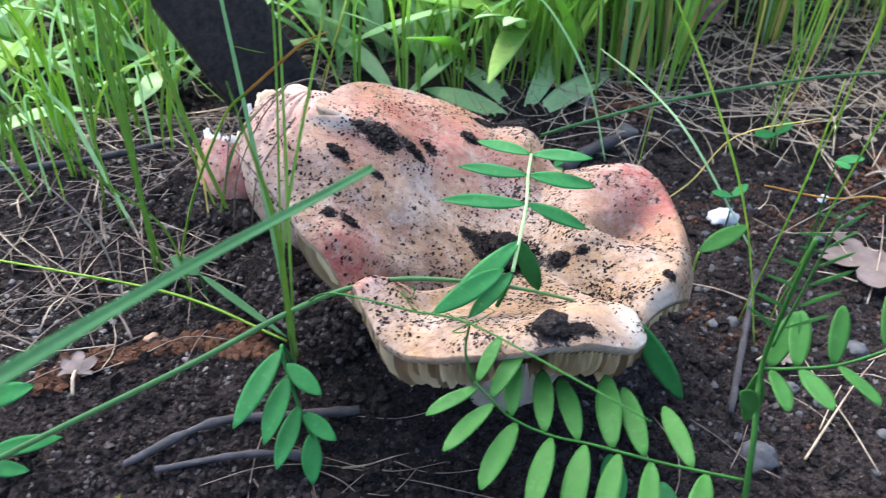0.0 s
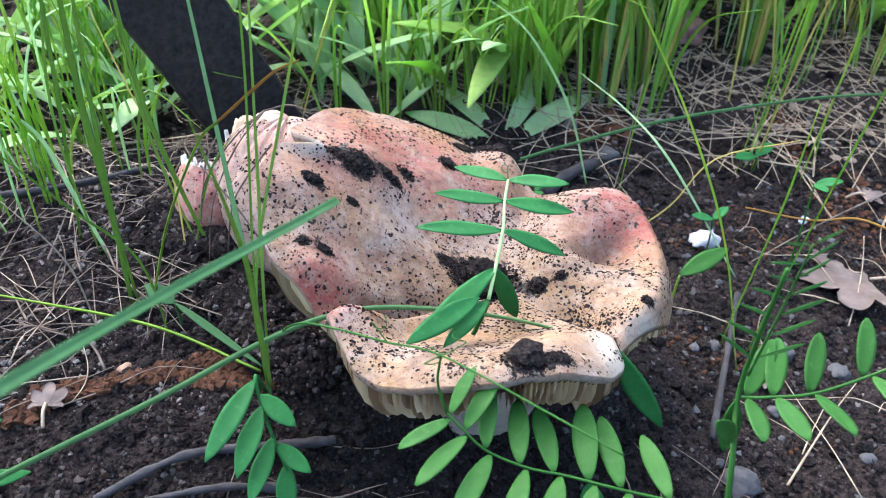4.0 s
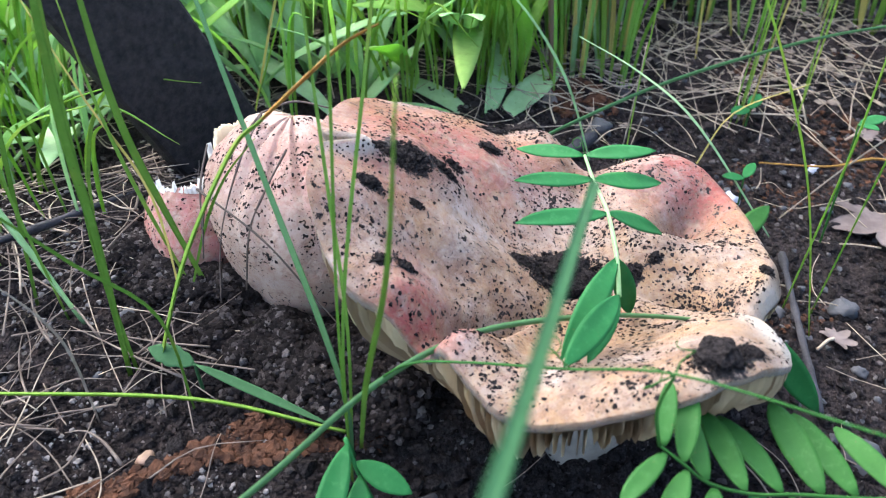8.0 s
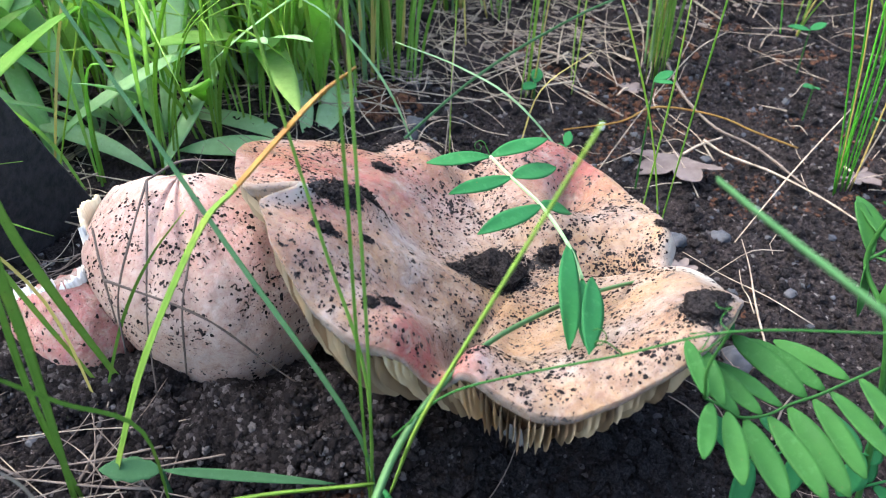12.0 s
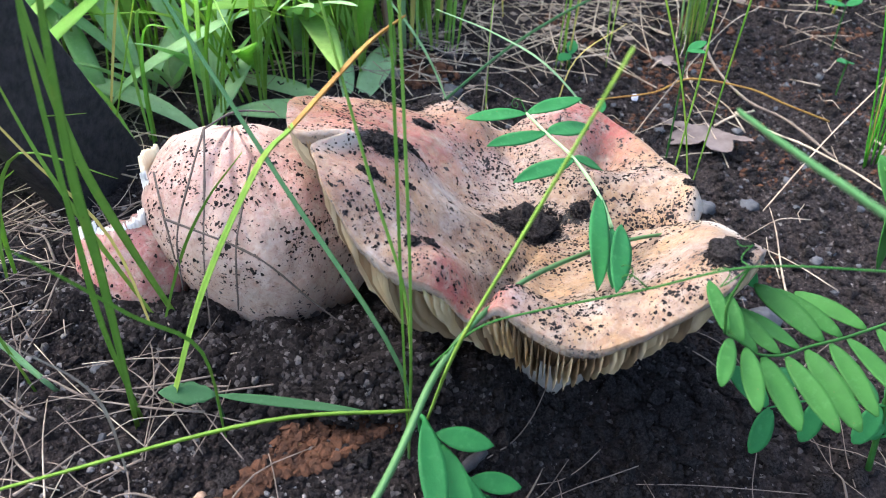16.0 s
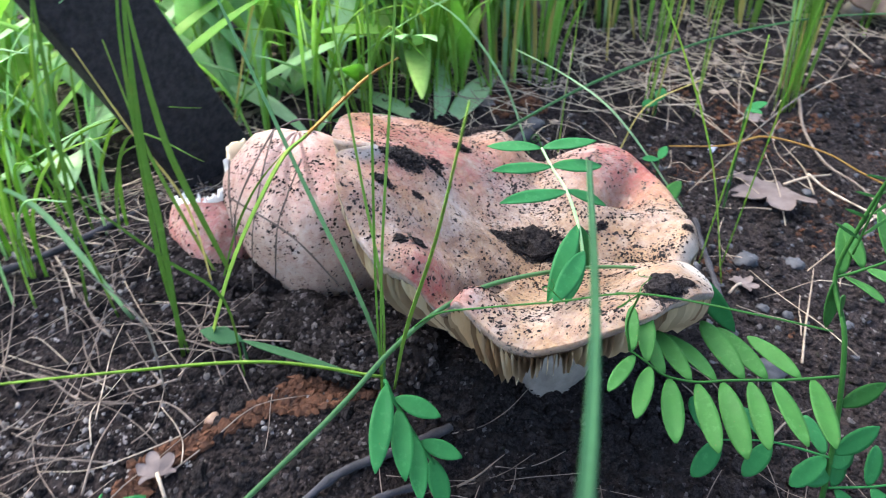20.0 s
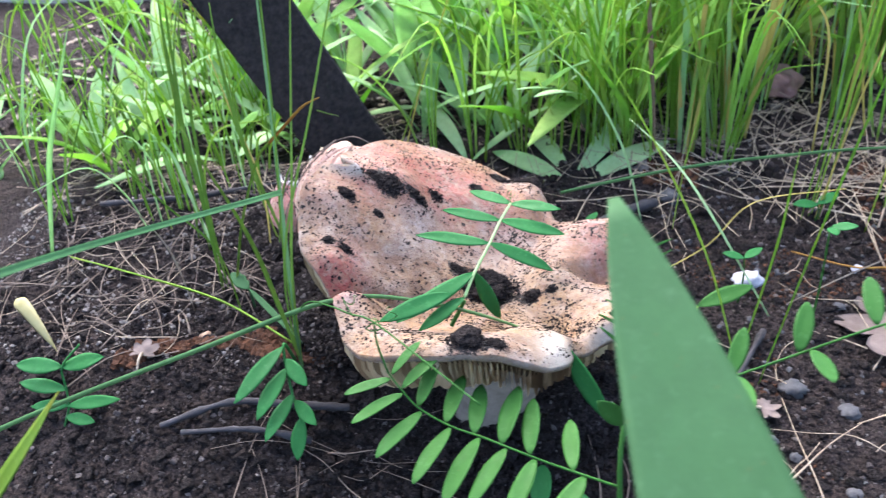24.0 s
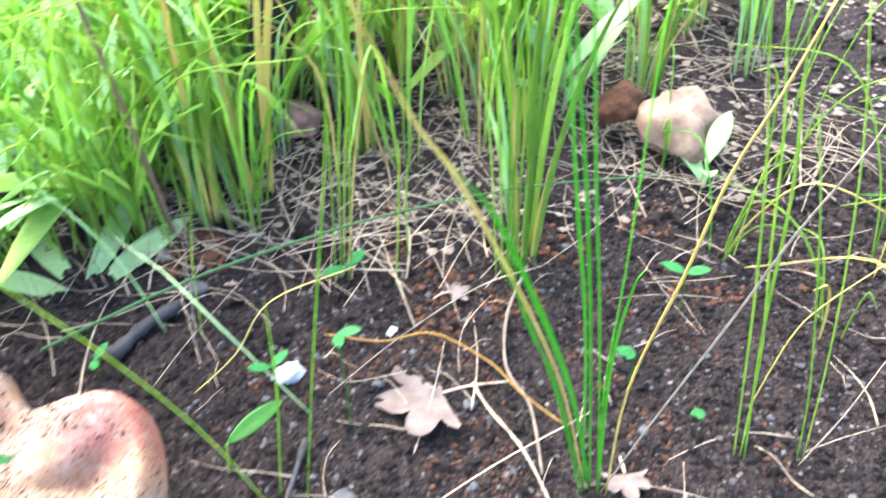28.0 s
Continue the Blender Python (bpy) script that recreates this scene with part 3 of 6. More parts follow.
def dome_mesh():
    verts, red, faces = [], [], []
    na, ne = 90, 50
    a0, a1, e0, e1 = 128, 345, -62, 89
    for layer in (1.0, 0.93):
        for j in range(ne + 1):
            for i in range(na + 1):
                a, e = a0 + (a1 - a0) * i / na, e0 + (e1 - e0) * j / ne
                if i == 0:
                    a += 6 * noise.noise(Vector((0, j * 0.35, 3)))
                p = DOME + (dome_point(a, e) - DOME) * layer
                verts.append(p)
                red.append(min(1, 0.45 * bell((p - Vector((-.075, .285, .125))).length, .020) + 0.45 * bell((p - Vector((-.045, .262, .13))).length, .02)
                               + 0.4 * bell((p - Vector((-.03, .245, .12))).length, .02)) if layer == 1 else 0)
    m, n = na + 1, (na + 1) * (ne + 1)
    for j in range(ne):
        for i in range(na):
            q = (j * m + i, j * m + i + 1, (j + 1) * m + i + 1, (j + 1) * m + i)
            faces += [q, tuple(k + n for k in q[::-1])]
    ring = list(range(m)) + [j * m + na for j in range(1, ne + 1)] + [ne * m + i for i in range(na - 1, -1, -1)] + [j * m for j in range(ne - 1, 0, -1)]
    faces += [(b, a, a + n, b + n) for a, b in zip(ring, ring[1:] + ring[:1])]
    me = mesh_of("cap", verts, faces, PINK_SKIN)
    give(me, "flush", red), give(me, "flesh", [0.0] * len(verts))
    return me


pale_cap = thing("mushroom", "smooth pale pink mushroom cap half buried in soil", "mushroom", "mushrooms in the soil", me=dome_mesh())


def torn_strip(points, height, material, name, seed):
    """A ragged upstanding edge of torn flesh."""
    pts, verts, faces = spline(points, 16), [], []
    for i, p in enumerate(pts):
        h = height * (0.35 + 1.3 * abs(noise.noise(Vector((i * 0.37, seed, 0)))) + 0.7 * noise.noise(Vector((i * 1.3, seed, 3))))
        t = (pts[min(i + 1, len(pts) - 1)] - pts[max(i - 1, 0)]).normalized()
        s = t.cross(Vector((0, 0, 1))).normalized()
        verts += [p - s * 0.0012 - Vector((0, 0, 0.004)), p - s * 0.0007 + Vector((0, 0, h)), p + s * 0.0007 + Vector((0, 0, h)), p + s * 0.0014 - Vector((0, 0, 0.004))]
    for i in range(len(pts) - 1):
        faces += [(i * 4 + k, i * 4 + k + 1, i * 4 + k + 5, i * 4 + k + 4) for k in range(3)]
    return mesh_of(name, verts, faces, material)


part("torn_margin", torn_strip([(-0.0735, 0.2930, 0.1130), (-0.0745, 0.2985, 0.1195), (-0.0725, 0.3050, 0.1230), (-0.0660, 0.3110, 0.1210)], 0.0030, GILL, "torn_margin", 1.0), pale_cap, "torn ochre margin of the cap")


def broken_cap():
    """A small cap whose top is torn off, showing white flesh."""
    verts, red, white, faces, na, ne = [], [], [], [], 60, 24
    c = Vector((-0.0865, 0.2950, 0.0900))
    for j in range(ne + 1):
        for i in range(na):
            a, e = 2 * math.pi * i / na, radians(-50 + 140 * j / ne)
            d = Vector((math.cos(a) * math.cos(e), math.sin(a) * math.cos(e), math.sin(e)))
            p = c + Vector((d.x * 0.0165, d.y * 0.0215, d.z * 0.024)) * (1 + 0.08 * noise.noise(d * 2.5))
            top = 0.1105 + 0.0016 * noise.noise(Vector((p.x, p.y, 0)) * 130) - 0.60 * (p.y - 0.295)
            torn = p.z > top
            if torn:
                p.z = top - 0.0016 * smooth(0, 0.012, c.z + 0.024 - p.z) - 0.12 * (0.018 - min(0.018, math.hypot(p.x - c.x, p.y - c.y)))
            verts.append(p), red.append(0.9), white.append(0.5 if torn else 0.0)
    for j in range(ne):
        for i in range(na):
            k = (i + 1) % na
            faces.append((j * na + i, j * na + k, (j + 1) * na + k, (j + 1) * na + i))
    me = mesh_of("cap", verts, faces, PINK_SKIN)
    give(me, "flush", red), give(me, "flesh", white)
    return me


broken = thing("mushroom", "small pink mushroom cap with its white top torn open", "mushroom", "mushrooms in the soil", me=broken_cap())
part("torn_flesh", torn_strip([(-0.0975, 0.3000, 0.1080), (-0.0930, 0.2915, 0.1105), (-0.0865, 0.2875, 0.1118), (-0.0800, 0.2905, 0.1110), (-0.0755, 0.2970, 0.1090)], 0.0034, TORN, "torn_flesh", 5.0), broken, "white torn flesh")
part("torn_flesh", torn_strip([(-0.0770, 0.2800, 0.1090), (-0.0745, 0.2880, 0.1120), (-0.0765, 0.2950, 0.1130)], 0.0095, TORN, "torn_flesh", 9.0), broken, "white torn flesh")

# ---- leaning steel post ----
def bar(foot, top, width, depth, bevel, material, name, facing=(0, 1, 0)):
    foot, top = Vector(foot), Vector(top)
    t = (top - foot).normalized()
    side = t.cross(Vector(facing)).normalized()
    back = side.cross(t).normalized()
    w, d, b = width / 2, depth / 2, bevel
    ring = [(-w + b, -d), (w - b, -d), (w, -d + b), (w, d - b), (w - b, d), (-w + b, d), (-w, d - b), (-w, -d + b)]
    verts, n = [], 40
    for i in range(n):
        c = foot.lerp(top, i / (n - 1))
        verts += [c + side * (x + 0.0004 * noise.noise(c * 60)) + back * y for x, y in ring]
    faces = [(i * 8 + k, i * 8 + (k + 1) % 8, (i + 1) * 8 + (k + 1) % 8, (i + 1) * 8 + k) for i in range(n - 1) for k in range(8)]
    faces += [tuple(range(7, -1, -1)), tuple(range((n - 1) * 8, n * 8))]
    return mesh_of(name, verts, faces, material, flat=True)


thing("steel_post", "dark weathered steel bar leaning out of the soil", "post", me=bar((-0.0523, 0.3826, 0.020), (-0.2366, 0.2323, 0.53), 0.041, 0.010, 0.0012, POST, "steel_post", (-0.58, 0.81, 0)))

# ---- vetch: winding stems with paired leaflets ----
def at_line(pts, f):
    k = f * (len(pts) - 1)
    i = min(int(k), len(pts) - 2)
    return pts[i].lerp(pts[i + 1], k - i), (pts[i + 1] - pts[i]).normalized()


def compound(plant, line, pairs, length, width, material, up=(0, -0.35, 1), spread=62, start=0.05, end=0.97, thick=0.00048, droop=0.1, sides=(1, -1), grow=None, name="leaf_stalk", tilt=0.0):
    """A feathered leaf: its stalk is a part, its leaflets are parts of the stalk."""
    pts = spline(line, 8)
    stalk = part(name, mesh_of(name, *tube(line, thick, thick * 0.6, 8, 6), material), plant, "thin ribbed green stalk")
    for k in range(pairs):
        f = start + (end - start) * k / max(1, pairs - 1)
        for s in sides:
            p, t = at_line(pts, min(0.999, max(0, f + (0.012 if s > 0 else -0.012))))
            u = Vector(up).normalized()
            side = t.cross(u).normalized() * s
            a = radians(spread + rng.uniform(-9, 9))
            way = t * math.cos(a) + side * math.sin(a) + u * (tilt + rng.uniform(-0.12, 0.1))
            g = (grow(f) if grow else 1) * rng.uniform(0.92, 1.06)
            face = u + side * rng.uniform(-0.25, 0.25) + t * rng.uniform(-0.2, 0.2)
            part("leaflet", mesh_of("leaflet", *leaf(p + way.normalized() * 0.0006, way, face, length * g, width * g * rng.uniform(0.93, 1.05), 0.52, droop, 0.10, wave=0.015, blunt=0.5), material), stalk)
    return stalk


def single(plant, base, tip, up, width, material, shape=0.5, bend=0.08, name="leaflet", fold=0.1, label="", **more):
    way = Vector(tip) - Vector(base)
    return part(name, mesh_of(name, *leaf(base, way, up, way.length, width, shape, bend, fold, **more), material), plant, label)


def curl(p, way, r, turns, thick, material, plant):
    """A tendril that winds up at its end."""
    p, way = Vector(p), Vector(way).normalized()
    s = way.cross(Vector((0.2, 0.9, 0.4))).normalized()
    line = [p + way * (r * 3 * k / 8) for k in range(8)]
    c = line[-1] + s * r
    n = int(turns * 10)
    line += [c - s * (r * (1 - 0.5 * k / n) * math.cos(0.628 * k)) + way * (r * (1 - 0.5 * k / n) * math.sin(0.628 * k)) + s.cross(way) * (0.0004 * k) for k in range(1, n)]
    part("tendril", mesh_of("tendril", *tube(line, thick, thick * 0.5, 2, 5), material), plant)


# the vetch in front of the mushroom's lip, and its upright stem
stem_line = [(0.078, 0.121, 0.040), (0.0775, 0.126, 0.078), (0.0765, 0.1335, 0.112), (0.0790, 0.1450, 0.126), (0.0770, 0.141, 0.150), (0.0745, 0.134, 0.176)]
vetch = thing("vetch_plant", "climbing vetch with paired oval leaflets beside the mushroom", "plant", "vetch plants", me=mesh_of("vetch_stem", *tube(stem_line, 0.0010, 0.0005, 6, 7), VETCH))
compound(vetch, [(0.0770, 0.1310, 0.0985), (0.0560, 0.1330, 0.1035), (0.0450, 0.1330, 0.1080), (0.0350, 0.1350, 0.1100), (0.0250, 0.1355, 0.1130), (0.0150, 0.1370, 0.1180), (0.0090, 0.1390, 0.1240), (0.0050, 0.1415, 0.1275)],
         8, 0.0215, 0.0060, VETCH, up=(-0.15, -0.12, 1), spread=78, start=0.08, end=0.96, grow=lambda f: 1.05 - 0.75 * max(0, f - 0.5))
# its long tendril, with curls, across the lip
part("tendril", mesh_of("tendril", *tube([(0.0050, 0.1415, 0.1275), (0.0030, 0.1415, 0.138), (0.0037, 0.1393, 0.1490)], 0.0004, 0.0003, 6, 5), VETCH), vetch)
part("tendril", mesh_of("tendril", *tube([(-0.046, 0.186, 0.112), (-0.036, 0.180, 0.1235), (-0.0243, 0.1726, 0.1279), (-0.010, 0.155, 0.139), (0.0037, 0.1393, 0.1490), (0.0253, 0.1224, 0.1482), (0.040, 0.112, 0.146)], 0.00034, 0.00025, 8, 5), VETCH), vetch)
curl((0.0037, 0.1393, 0.1490), (-0.5, 0.3, -0.6), 0.0022, 1.4, 0.00022, VETCH, vetch)
curl((-0.009, 0.154, 0.1395), (-0.4, 0.3, 0.5), 0.0017, 1.6, 0.00022, VETCH, vetch)
curl((0.0037, 0.1393, 0.1490), (0.4, 0.5, -0.3), 0.0020, 1.2, 0.0002, VETCH, vetch)
# the feathered leaf to the other side
compound(vetch, [(0.0790, 0.1450, 0.126), (0.0860, 0.1425, 0.1285), (0.0966, 0.1405, 0.1320), (0.1120, 0.1385, 0.1430), (0.1354, 0.1374, 0.1587), (0.1430, 0.1390, 0.1612)],
         6, 0.0165, 0.0056, VETCH, up=(0.1, -0.15, 1), spread=80, start=0.06, end=0.84, grow=lambda f: 1.08 - 0.28 * f, tilt=0.4)
part("tendril", mesh_of("tendril", *tube([(0.1430, 0.1390, 0.1612), (0.1486, 0.1415, 0.1627), (0.1487, 0.143, 0.172)], 0.0004, 0.0002, 6, 5), VETCH), vetch)
part("tendril", mesh_of("tendril", *tube([(0.1486, 0.1415, 0.1627), (0.160, 0.142, 0.1650), (0.176, 0.140, 0.173)], 0.0004, 0.0002, 6, 5), VETCH), vetch)
# the folded young leaves at its top
for k, (base, tip) in enumerate([((0.0775, 0.141, 0.138), (0.0800, 0.1370, 0.180))]):
    compound(vetch, [base, tuple(0.5 * (a + b) + 0.0015 for a, b in zip(base, tip)), tip], 7, 0.0115, 0.0010, VETCH, up=(0.1, -0.8, 0.55), spread=62, start=0.12, end=1.0, thick=0.0004, grow=lambda f: 1.1 - 0.55 * f)
single(vetch, (0.0785, 0.1445, 0.1255), (0.0775, 0.1400, 0.1100), (0, -1, 0.3), 0.0055, VETCH)
single(vetch, (0.0775, 0.1380, 0.1180), (0.0700, 0.1330, 0.1300), (0.2, -0.8, 0.5), 0.0058, VETCH)
single(vetch, (0.0775, 0.128, 0.088), (0.0900, 0.124, 0.096), (0, -0.8, 0.6), 0.0062, VETCH)
single(vetch, (0.0775, 0.124, 0.070), (0.0910, 0.121, 0.079), (0, -0.8, 0.6), 0.0075, VETCH_DARK)
single(vetch, (0.0775, 0.123, 0.065), (0.0930, 0.128, 0.064), (0, -0.7, 0.7), 0.0085, VETCH_DARK)
single(vetch, (0.0775, 0.122, 0.060), (0.0650, 0.126, 0.066), (0, -0.7, 0.7), 0.0080, VETCH_DARK)
compound(vetch, [(0.0775, 0.124, 0.068), (0.066, 0.138, 0.066), (0.050, 0.146, 0.066)], 3, 0.0150, 0.0075, VETCH_DARK, up=(0, -0.5, 0.85), spread=60)
compound(vetch, [(0.0780, 0.122, 0.055), (0.092, 0.113, 0.060), (0.110, 0.108, 0.064)], 4, 0.0130, 0.0068, VETCH_DARK, up=(0, -0.6, 0.8), spread=62)

# the vetch that leans over the cap
over = thing("vetch_sprig", "vetch sprig with dark oval leaflets leaning over the cap", "plant", "vetch plants",
             me=mesh_of("vetch_stem", *tube([(0.0150, 0.1860, 0.112), (0.0175, 0.1880, 0.1165), (0.0197, 0.1903, 0.1207)], 0.0008, 0.0007, 5, 6), VETCH))
rib = [(0.0197, 0.1903, 0.1220), (0.0223, 0.1987, 0.1273), (0.0257, 0.2127, 0.1311), (0.0277, 0.2272, 0.1325), (0.0300, 0.2391, 0.1334)]
stalk = part("leaf_stalk", mesh_of("leaf_stalk", *tube(rib, 0.0006, 0.00045, 8, 6), PALE), over, "thin pale stalk")
for base, tip, w in [((0.0257, 0.2127, 0.1311), (-0.0007, 0.2080, 0.1380), 0.0056), ((0.0257, 0.2127, 0.1311), (0.0498, 0.2211, 0.1160), 0.0068),
                     ((0.0277, 0.2272, 0.1325), (0.0052, 0.2272, 0.1377), 0.0052), ((0.0277, 0.2272, 0.1325), (0.0526, 0.2318, 0.1260), 0.0066),
                     ((0.0300, 0.2391, 0.1334), (0.0121, 0.2469, 0.1356), 0.0052), ((0.0300, 0.2391, 0.1334), (0.0500, 0.2347, 0.1354), 0.0054)]:
    single(stalk, base, tip, (0.05, -0.35, 1), w, VETCH_DARK, wave=0.02)
for base, tip, w in [((0.0223, 0.1987, 0.1273), (-0.0010, 0.1735, 0.1235), 0.0066), ((0.0164, 0.1844, 0.1280), (-0.0038, 0.1652, 0.1298), 0.0064),
                     ((0.0225, 0.1990, 0.1270), (0.0304, 0.1999, 0.1043), 0.0060), ((0.0197, 0.1903, 0.1220), (0.0060, 0.1750, 0.1185), 0.0050)]:
    single(over, base, tip, (-0.2, -0.75, 0.7), w, VETCH_DARK, wave=0.02)
curl((0.0300, 0.2391, 0.1334), (0.0, 0.5, 0.6), 0.0016, 1.2, 0.0002, VETCH, over)
single(over, (0.0560, 0.1810, 0.1110), (0.0725, 0.1690, 0.0850), (-0.4, -0.8, 0.4), 0.0075, VETCH_DARK, name="leaflet")

# the vetch leaves under the grass tuft
low = thing("vetch_sprig", "hanging vetch sprig with dark narrow leaflets under the grass tuft", "plant", "vetch plants",
            me=mesh_of("vetch_stem", *tube([(-0.050, 0.186, 0.090), (-0.0515, 0.183, 0.100), (-0.0500, 0.178, 0.094), (-0.0455, 0.170, 0.082), (-0.042, 0.166, 0.074)], 0.0007, 0.0005, 5, 6), VETCH_DARK))
for base, tip, w in [((-0.0515, 0.1815, 0.1000), (-0.0634, 0.1576, 0.0929), 0.0070), ((-0.0495, 0.1770, 0.0935), (-0.0552, 0.1563, 0.0866), 0.0068),
                     ((-0.0465, 0.1720, 0.0850), (-0.0520, 0.1530, 0.0790), 0.0062), ((-0.0430, 0.1680, 0.0770), (-0.0429, 0.1560, 0.0660), 0.0066),
                     ((-0.0500, 0.1790, 0.0960), (-0.0390, 0.1690, 0.0930), 0.0060), ((-0.0455, 0.1705, 0.0830), (-0.0350, 0.1620, 0.0800), 0.0056)]:
    single(low, base, tip, (-0.1, -0.6, 0.8), w, VETCH_DARK, wave=0.02)

# ---- single blades that cross the view ----
def lone_blade(label, pts, width, material, side=(0, 0, 1), name="grass", **more):
    return thing(name, label, "grass", "grass blades", me=mesh_of(name, *blade(pts, width, side, 7, **more), material))


lone_blade("broad bluish grass blade held up close before the mushroom", [(-0.190, -0.105, 0.168), (-0.150, -0.055, 0.192), (-0.1000, 0.0100, 0.2060), (-0.056, 0.0720, 0.2060), (-0.0162, 0.1380, 0.1925)], 0.0040, MATT_BLADE, (0.62, -0.40, -0.66), base=1.0, tip=0.38, fold=0.5)
lone_blade("grooved green blade arching along the lip of the mushroom", [(-0.190, 0.112, 0.078), (-0.125, 0.140, 0.099), (-0.0741, 0.1641, 0.1107), (-0.0485, 0.1800, 0.1150), (-0.030, 0.1860, 0.1195), (-0.0109, 0.1880, 0.1215), (0.018, 0.1880, 0.1180), (0.0429, 0.1873, 0.1110), (0.0570, 0.1800, 0.1095)], 0.0028, GRASS_BLUE, (0.2, -0.55, 0.8), base=0.9, tip=0.35, fold=0.7)
lone_blade("green stem running along the soil", [(-0.051, 0.188, 0.097), (-0.085, 0.201, 0.1050), (-0.132, 0.220, 0.1010), (-0.190, 0.245, 0.092)], 0.0020, GRASS, (0, -0.5, 0.8), base=0.9, tip=0.5)
lone_blade("long bluish blade leaning across bare soil", [(0.044, 0.309, 0.100), (0.062, 0.316, 0.1015), (0.1009, 0.329, 0.1045), (0.145, 0.338, 0.1075), (0.200, 0.343, 0.1110), (0.270, 0.350, 0.107), (0.340, 0.352, 0.098)], 0.0030, GRASS_BLUE, (0, -0.6, 0.8), base=0.9, tip=0.4)
tipped = lone_blade("green blade with a withered orange tip", [(-0.098, 0.236, 0.088), (-0.084, 0.230, 0.125), (-0.067, 0.2231, 0.158), (-0.058, 0.2195, 0.168)], 0.0022, GRASS_NEAR, (0.3, -0.7, 0.5), base=0.8, tip=0.95)
part("tip", mesh_of("tip", *blade([(-0.0588, 0.2198, 0.1672), (-0.0462, 0.2162, 0.179), (-0.039, 0.2138, 0.1855), (-0.0318, 0.2121, 0.1896)], 0.0020, (0.3, -0.7, 0.5), 7, base=1.0), ORANGE), tipped, "withered orange tip")
lone_blade("thin light green blade bending before the cap", [(-0.048, 0.186, 0.092), (-0.046, 0.176, 0.125), (-0.0423, 0.1607, 0.1640), (-0.0421, 0.1399, 0.2102)], 0.0016, GRASS_NEAR, (0.9, 0.3, 0.1))

lone_blade("broad yellow-green blade rising close to the lens", [(-0.128, 0.058, 0.055), (-0.1163, 0.0615, 0.0939), (-0.0852, 0.0706, 0.1319), (-0.066, 0.0765, 0.155), (-0.0541, 0.0798, 0.1700)], 0.0080, YELLOW_LEAF, (0.55, -0.6, -0.3), base=0.9, fold=0.15)
lone_blade("short withered pale leaf lying over soil", [(-0.1932, 0.2065, 0.092), (-0.182, 0.199, 0.096), (-0.171, 0.192, 0.092), (-0.1609, 0.1867, 0.083)], 0.0085, DRY_LEAF, (0.4, 0.3, 0.8), base=0.5, fold=0.2)
lone_blade("thin yellow-orange blade curving over bare soil", [(0.157, 0.3247, 0.062), (0.1821, 0.31, 0.064), (0.2055, 0.3061, 0.066), (0.2257, 0.2843, 0.063), (0.2351, 0.2666, 0.058), (0.2494, 0.2492, 0.051)], 0.0010, ORANGE, (0, 0.5, 0.8), base=0.6, tip=0.8)
# a low sprig at the side of the mound
side = thing("vetch_sprig", "low vetch sprig with narrow dark leaflets on the mound", "plant", "vetch plants", me=mesh_of("vetch_stem", *tube([(-0.146, 0.160, 0.066), (-0.1428, 0.163, 0.0745), (-0.143, 0.166, 0.082), (-0.1425, 0.168, 0.0923), (-0.134, 0.172, 0.1014)], 0.0006, 0.0004, 5, 6), VETCH_DARK))
for base, tip, w in [((-0.1425, 0.168, 0.0923), (-0.1681, 0.170, 0.0900), 0.0070), ((-0.1425, 0.168, 0.0923), (-0.1242, 0.170, 0.0982), 0.0068), ((-0.143, 0.166, 0.082), (-0.168, 0.168, 0.0820), 0.0062),
                     ((-0.1428, 0.163, 0.0760), (-0.1184, 0.163, 0.0829), 0.0055), ((-0.1428, 0.163, 0.0760), (-0.158, 0.160, 0.0770), 0.0052), ((-0.1435, 0.161, 0.0720), (-0.128, 0.157, 0.0750), 0.0050)]:
    single(side, base, tip, (0, -0.55, 0.8), w, VETCH_DARK, wave=0.02)

# the tuft before the second cap
UPRIGHT = []
TUFT_BASE = (-0.0510, 0.1910, 0.088)
for line, w in [([TUFT_BASE, (-0.0473, 0.1930, 0.1235), (-0.0467, 0.2070, 0.1558), (-0.0460, 0.2264, 0.2003), (-0.0450, 0.2480, 0.250)], 0.0024),
                ([TUFT_BASE, (-0.0480, 0.1906, 0.132), (-0.0341, 0.2109, 0.1885), (-0.0195, 0.2324, 0.248), (-0.008, 0.249, 0.295)], 0.0020),
                ([TUFT_BASE, (-0.0502, 0.1935, 0.1071), (-0.0605, 0.2254, 0.1505), (-0.0719, 0.2594, 0.1981), (-0.0860, 0.3000, 0.255)], 0.0042),
                ([TUFT_BASE, (-0.0490, 0.193, 0.130), (-0.0440, 0.199, 0.190), (-0.0410, 0.2040, 0.250), (-0.040, 0.207, 0.290)], 0.0017)]:
    UPRIGHT.append((GRASS_NEAR if w < 0.0025 else GRASS_BLUE, w * 0.72, line))

# the big leaf close to the lens
near = thing("weed_leaf", "single large matt green leaf standing up from below", "leaf", me=mesh_of("weed_leaf", *leaf((0.1263, -0.0506, 0.1390), (-0.0540, 0.1350, 0.0850), (0.10, -0.55, 0.85), 0.1684, 0.0285, 0.42, 0.0, 0.05, nu=34, nv=6, wave=0.006, blunt=0.68), BIG_LEAF))
part("leaf_stalk", mesh_of("leaf_stalk", *tube([(0.1263, -0.0506, 0.1390), (0.132, -0.062, 0.110), (0.133, -0.066, 0.03)], 0.0012, 0.0016, 5, 7), BIG_LEAF), near)

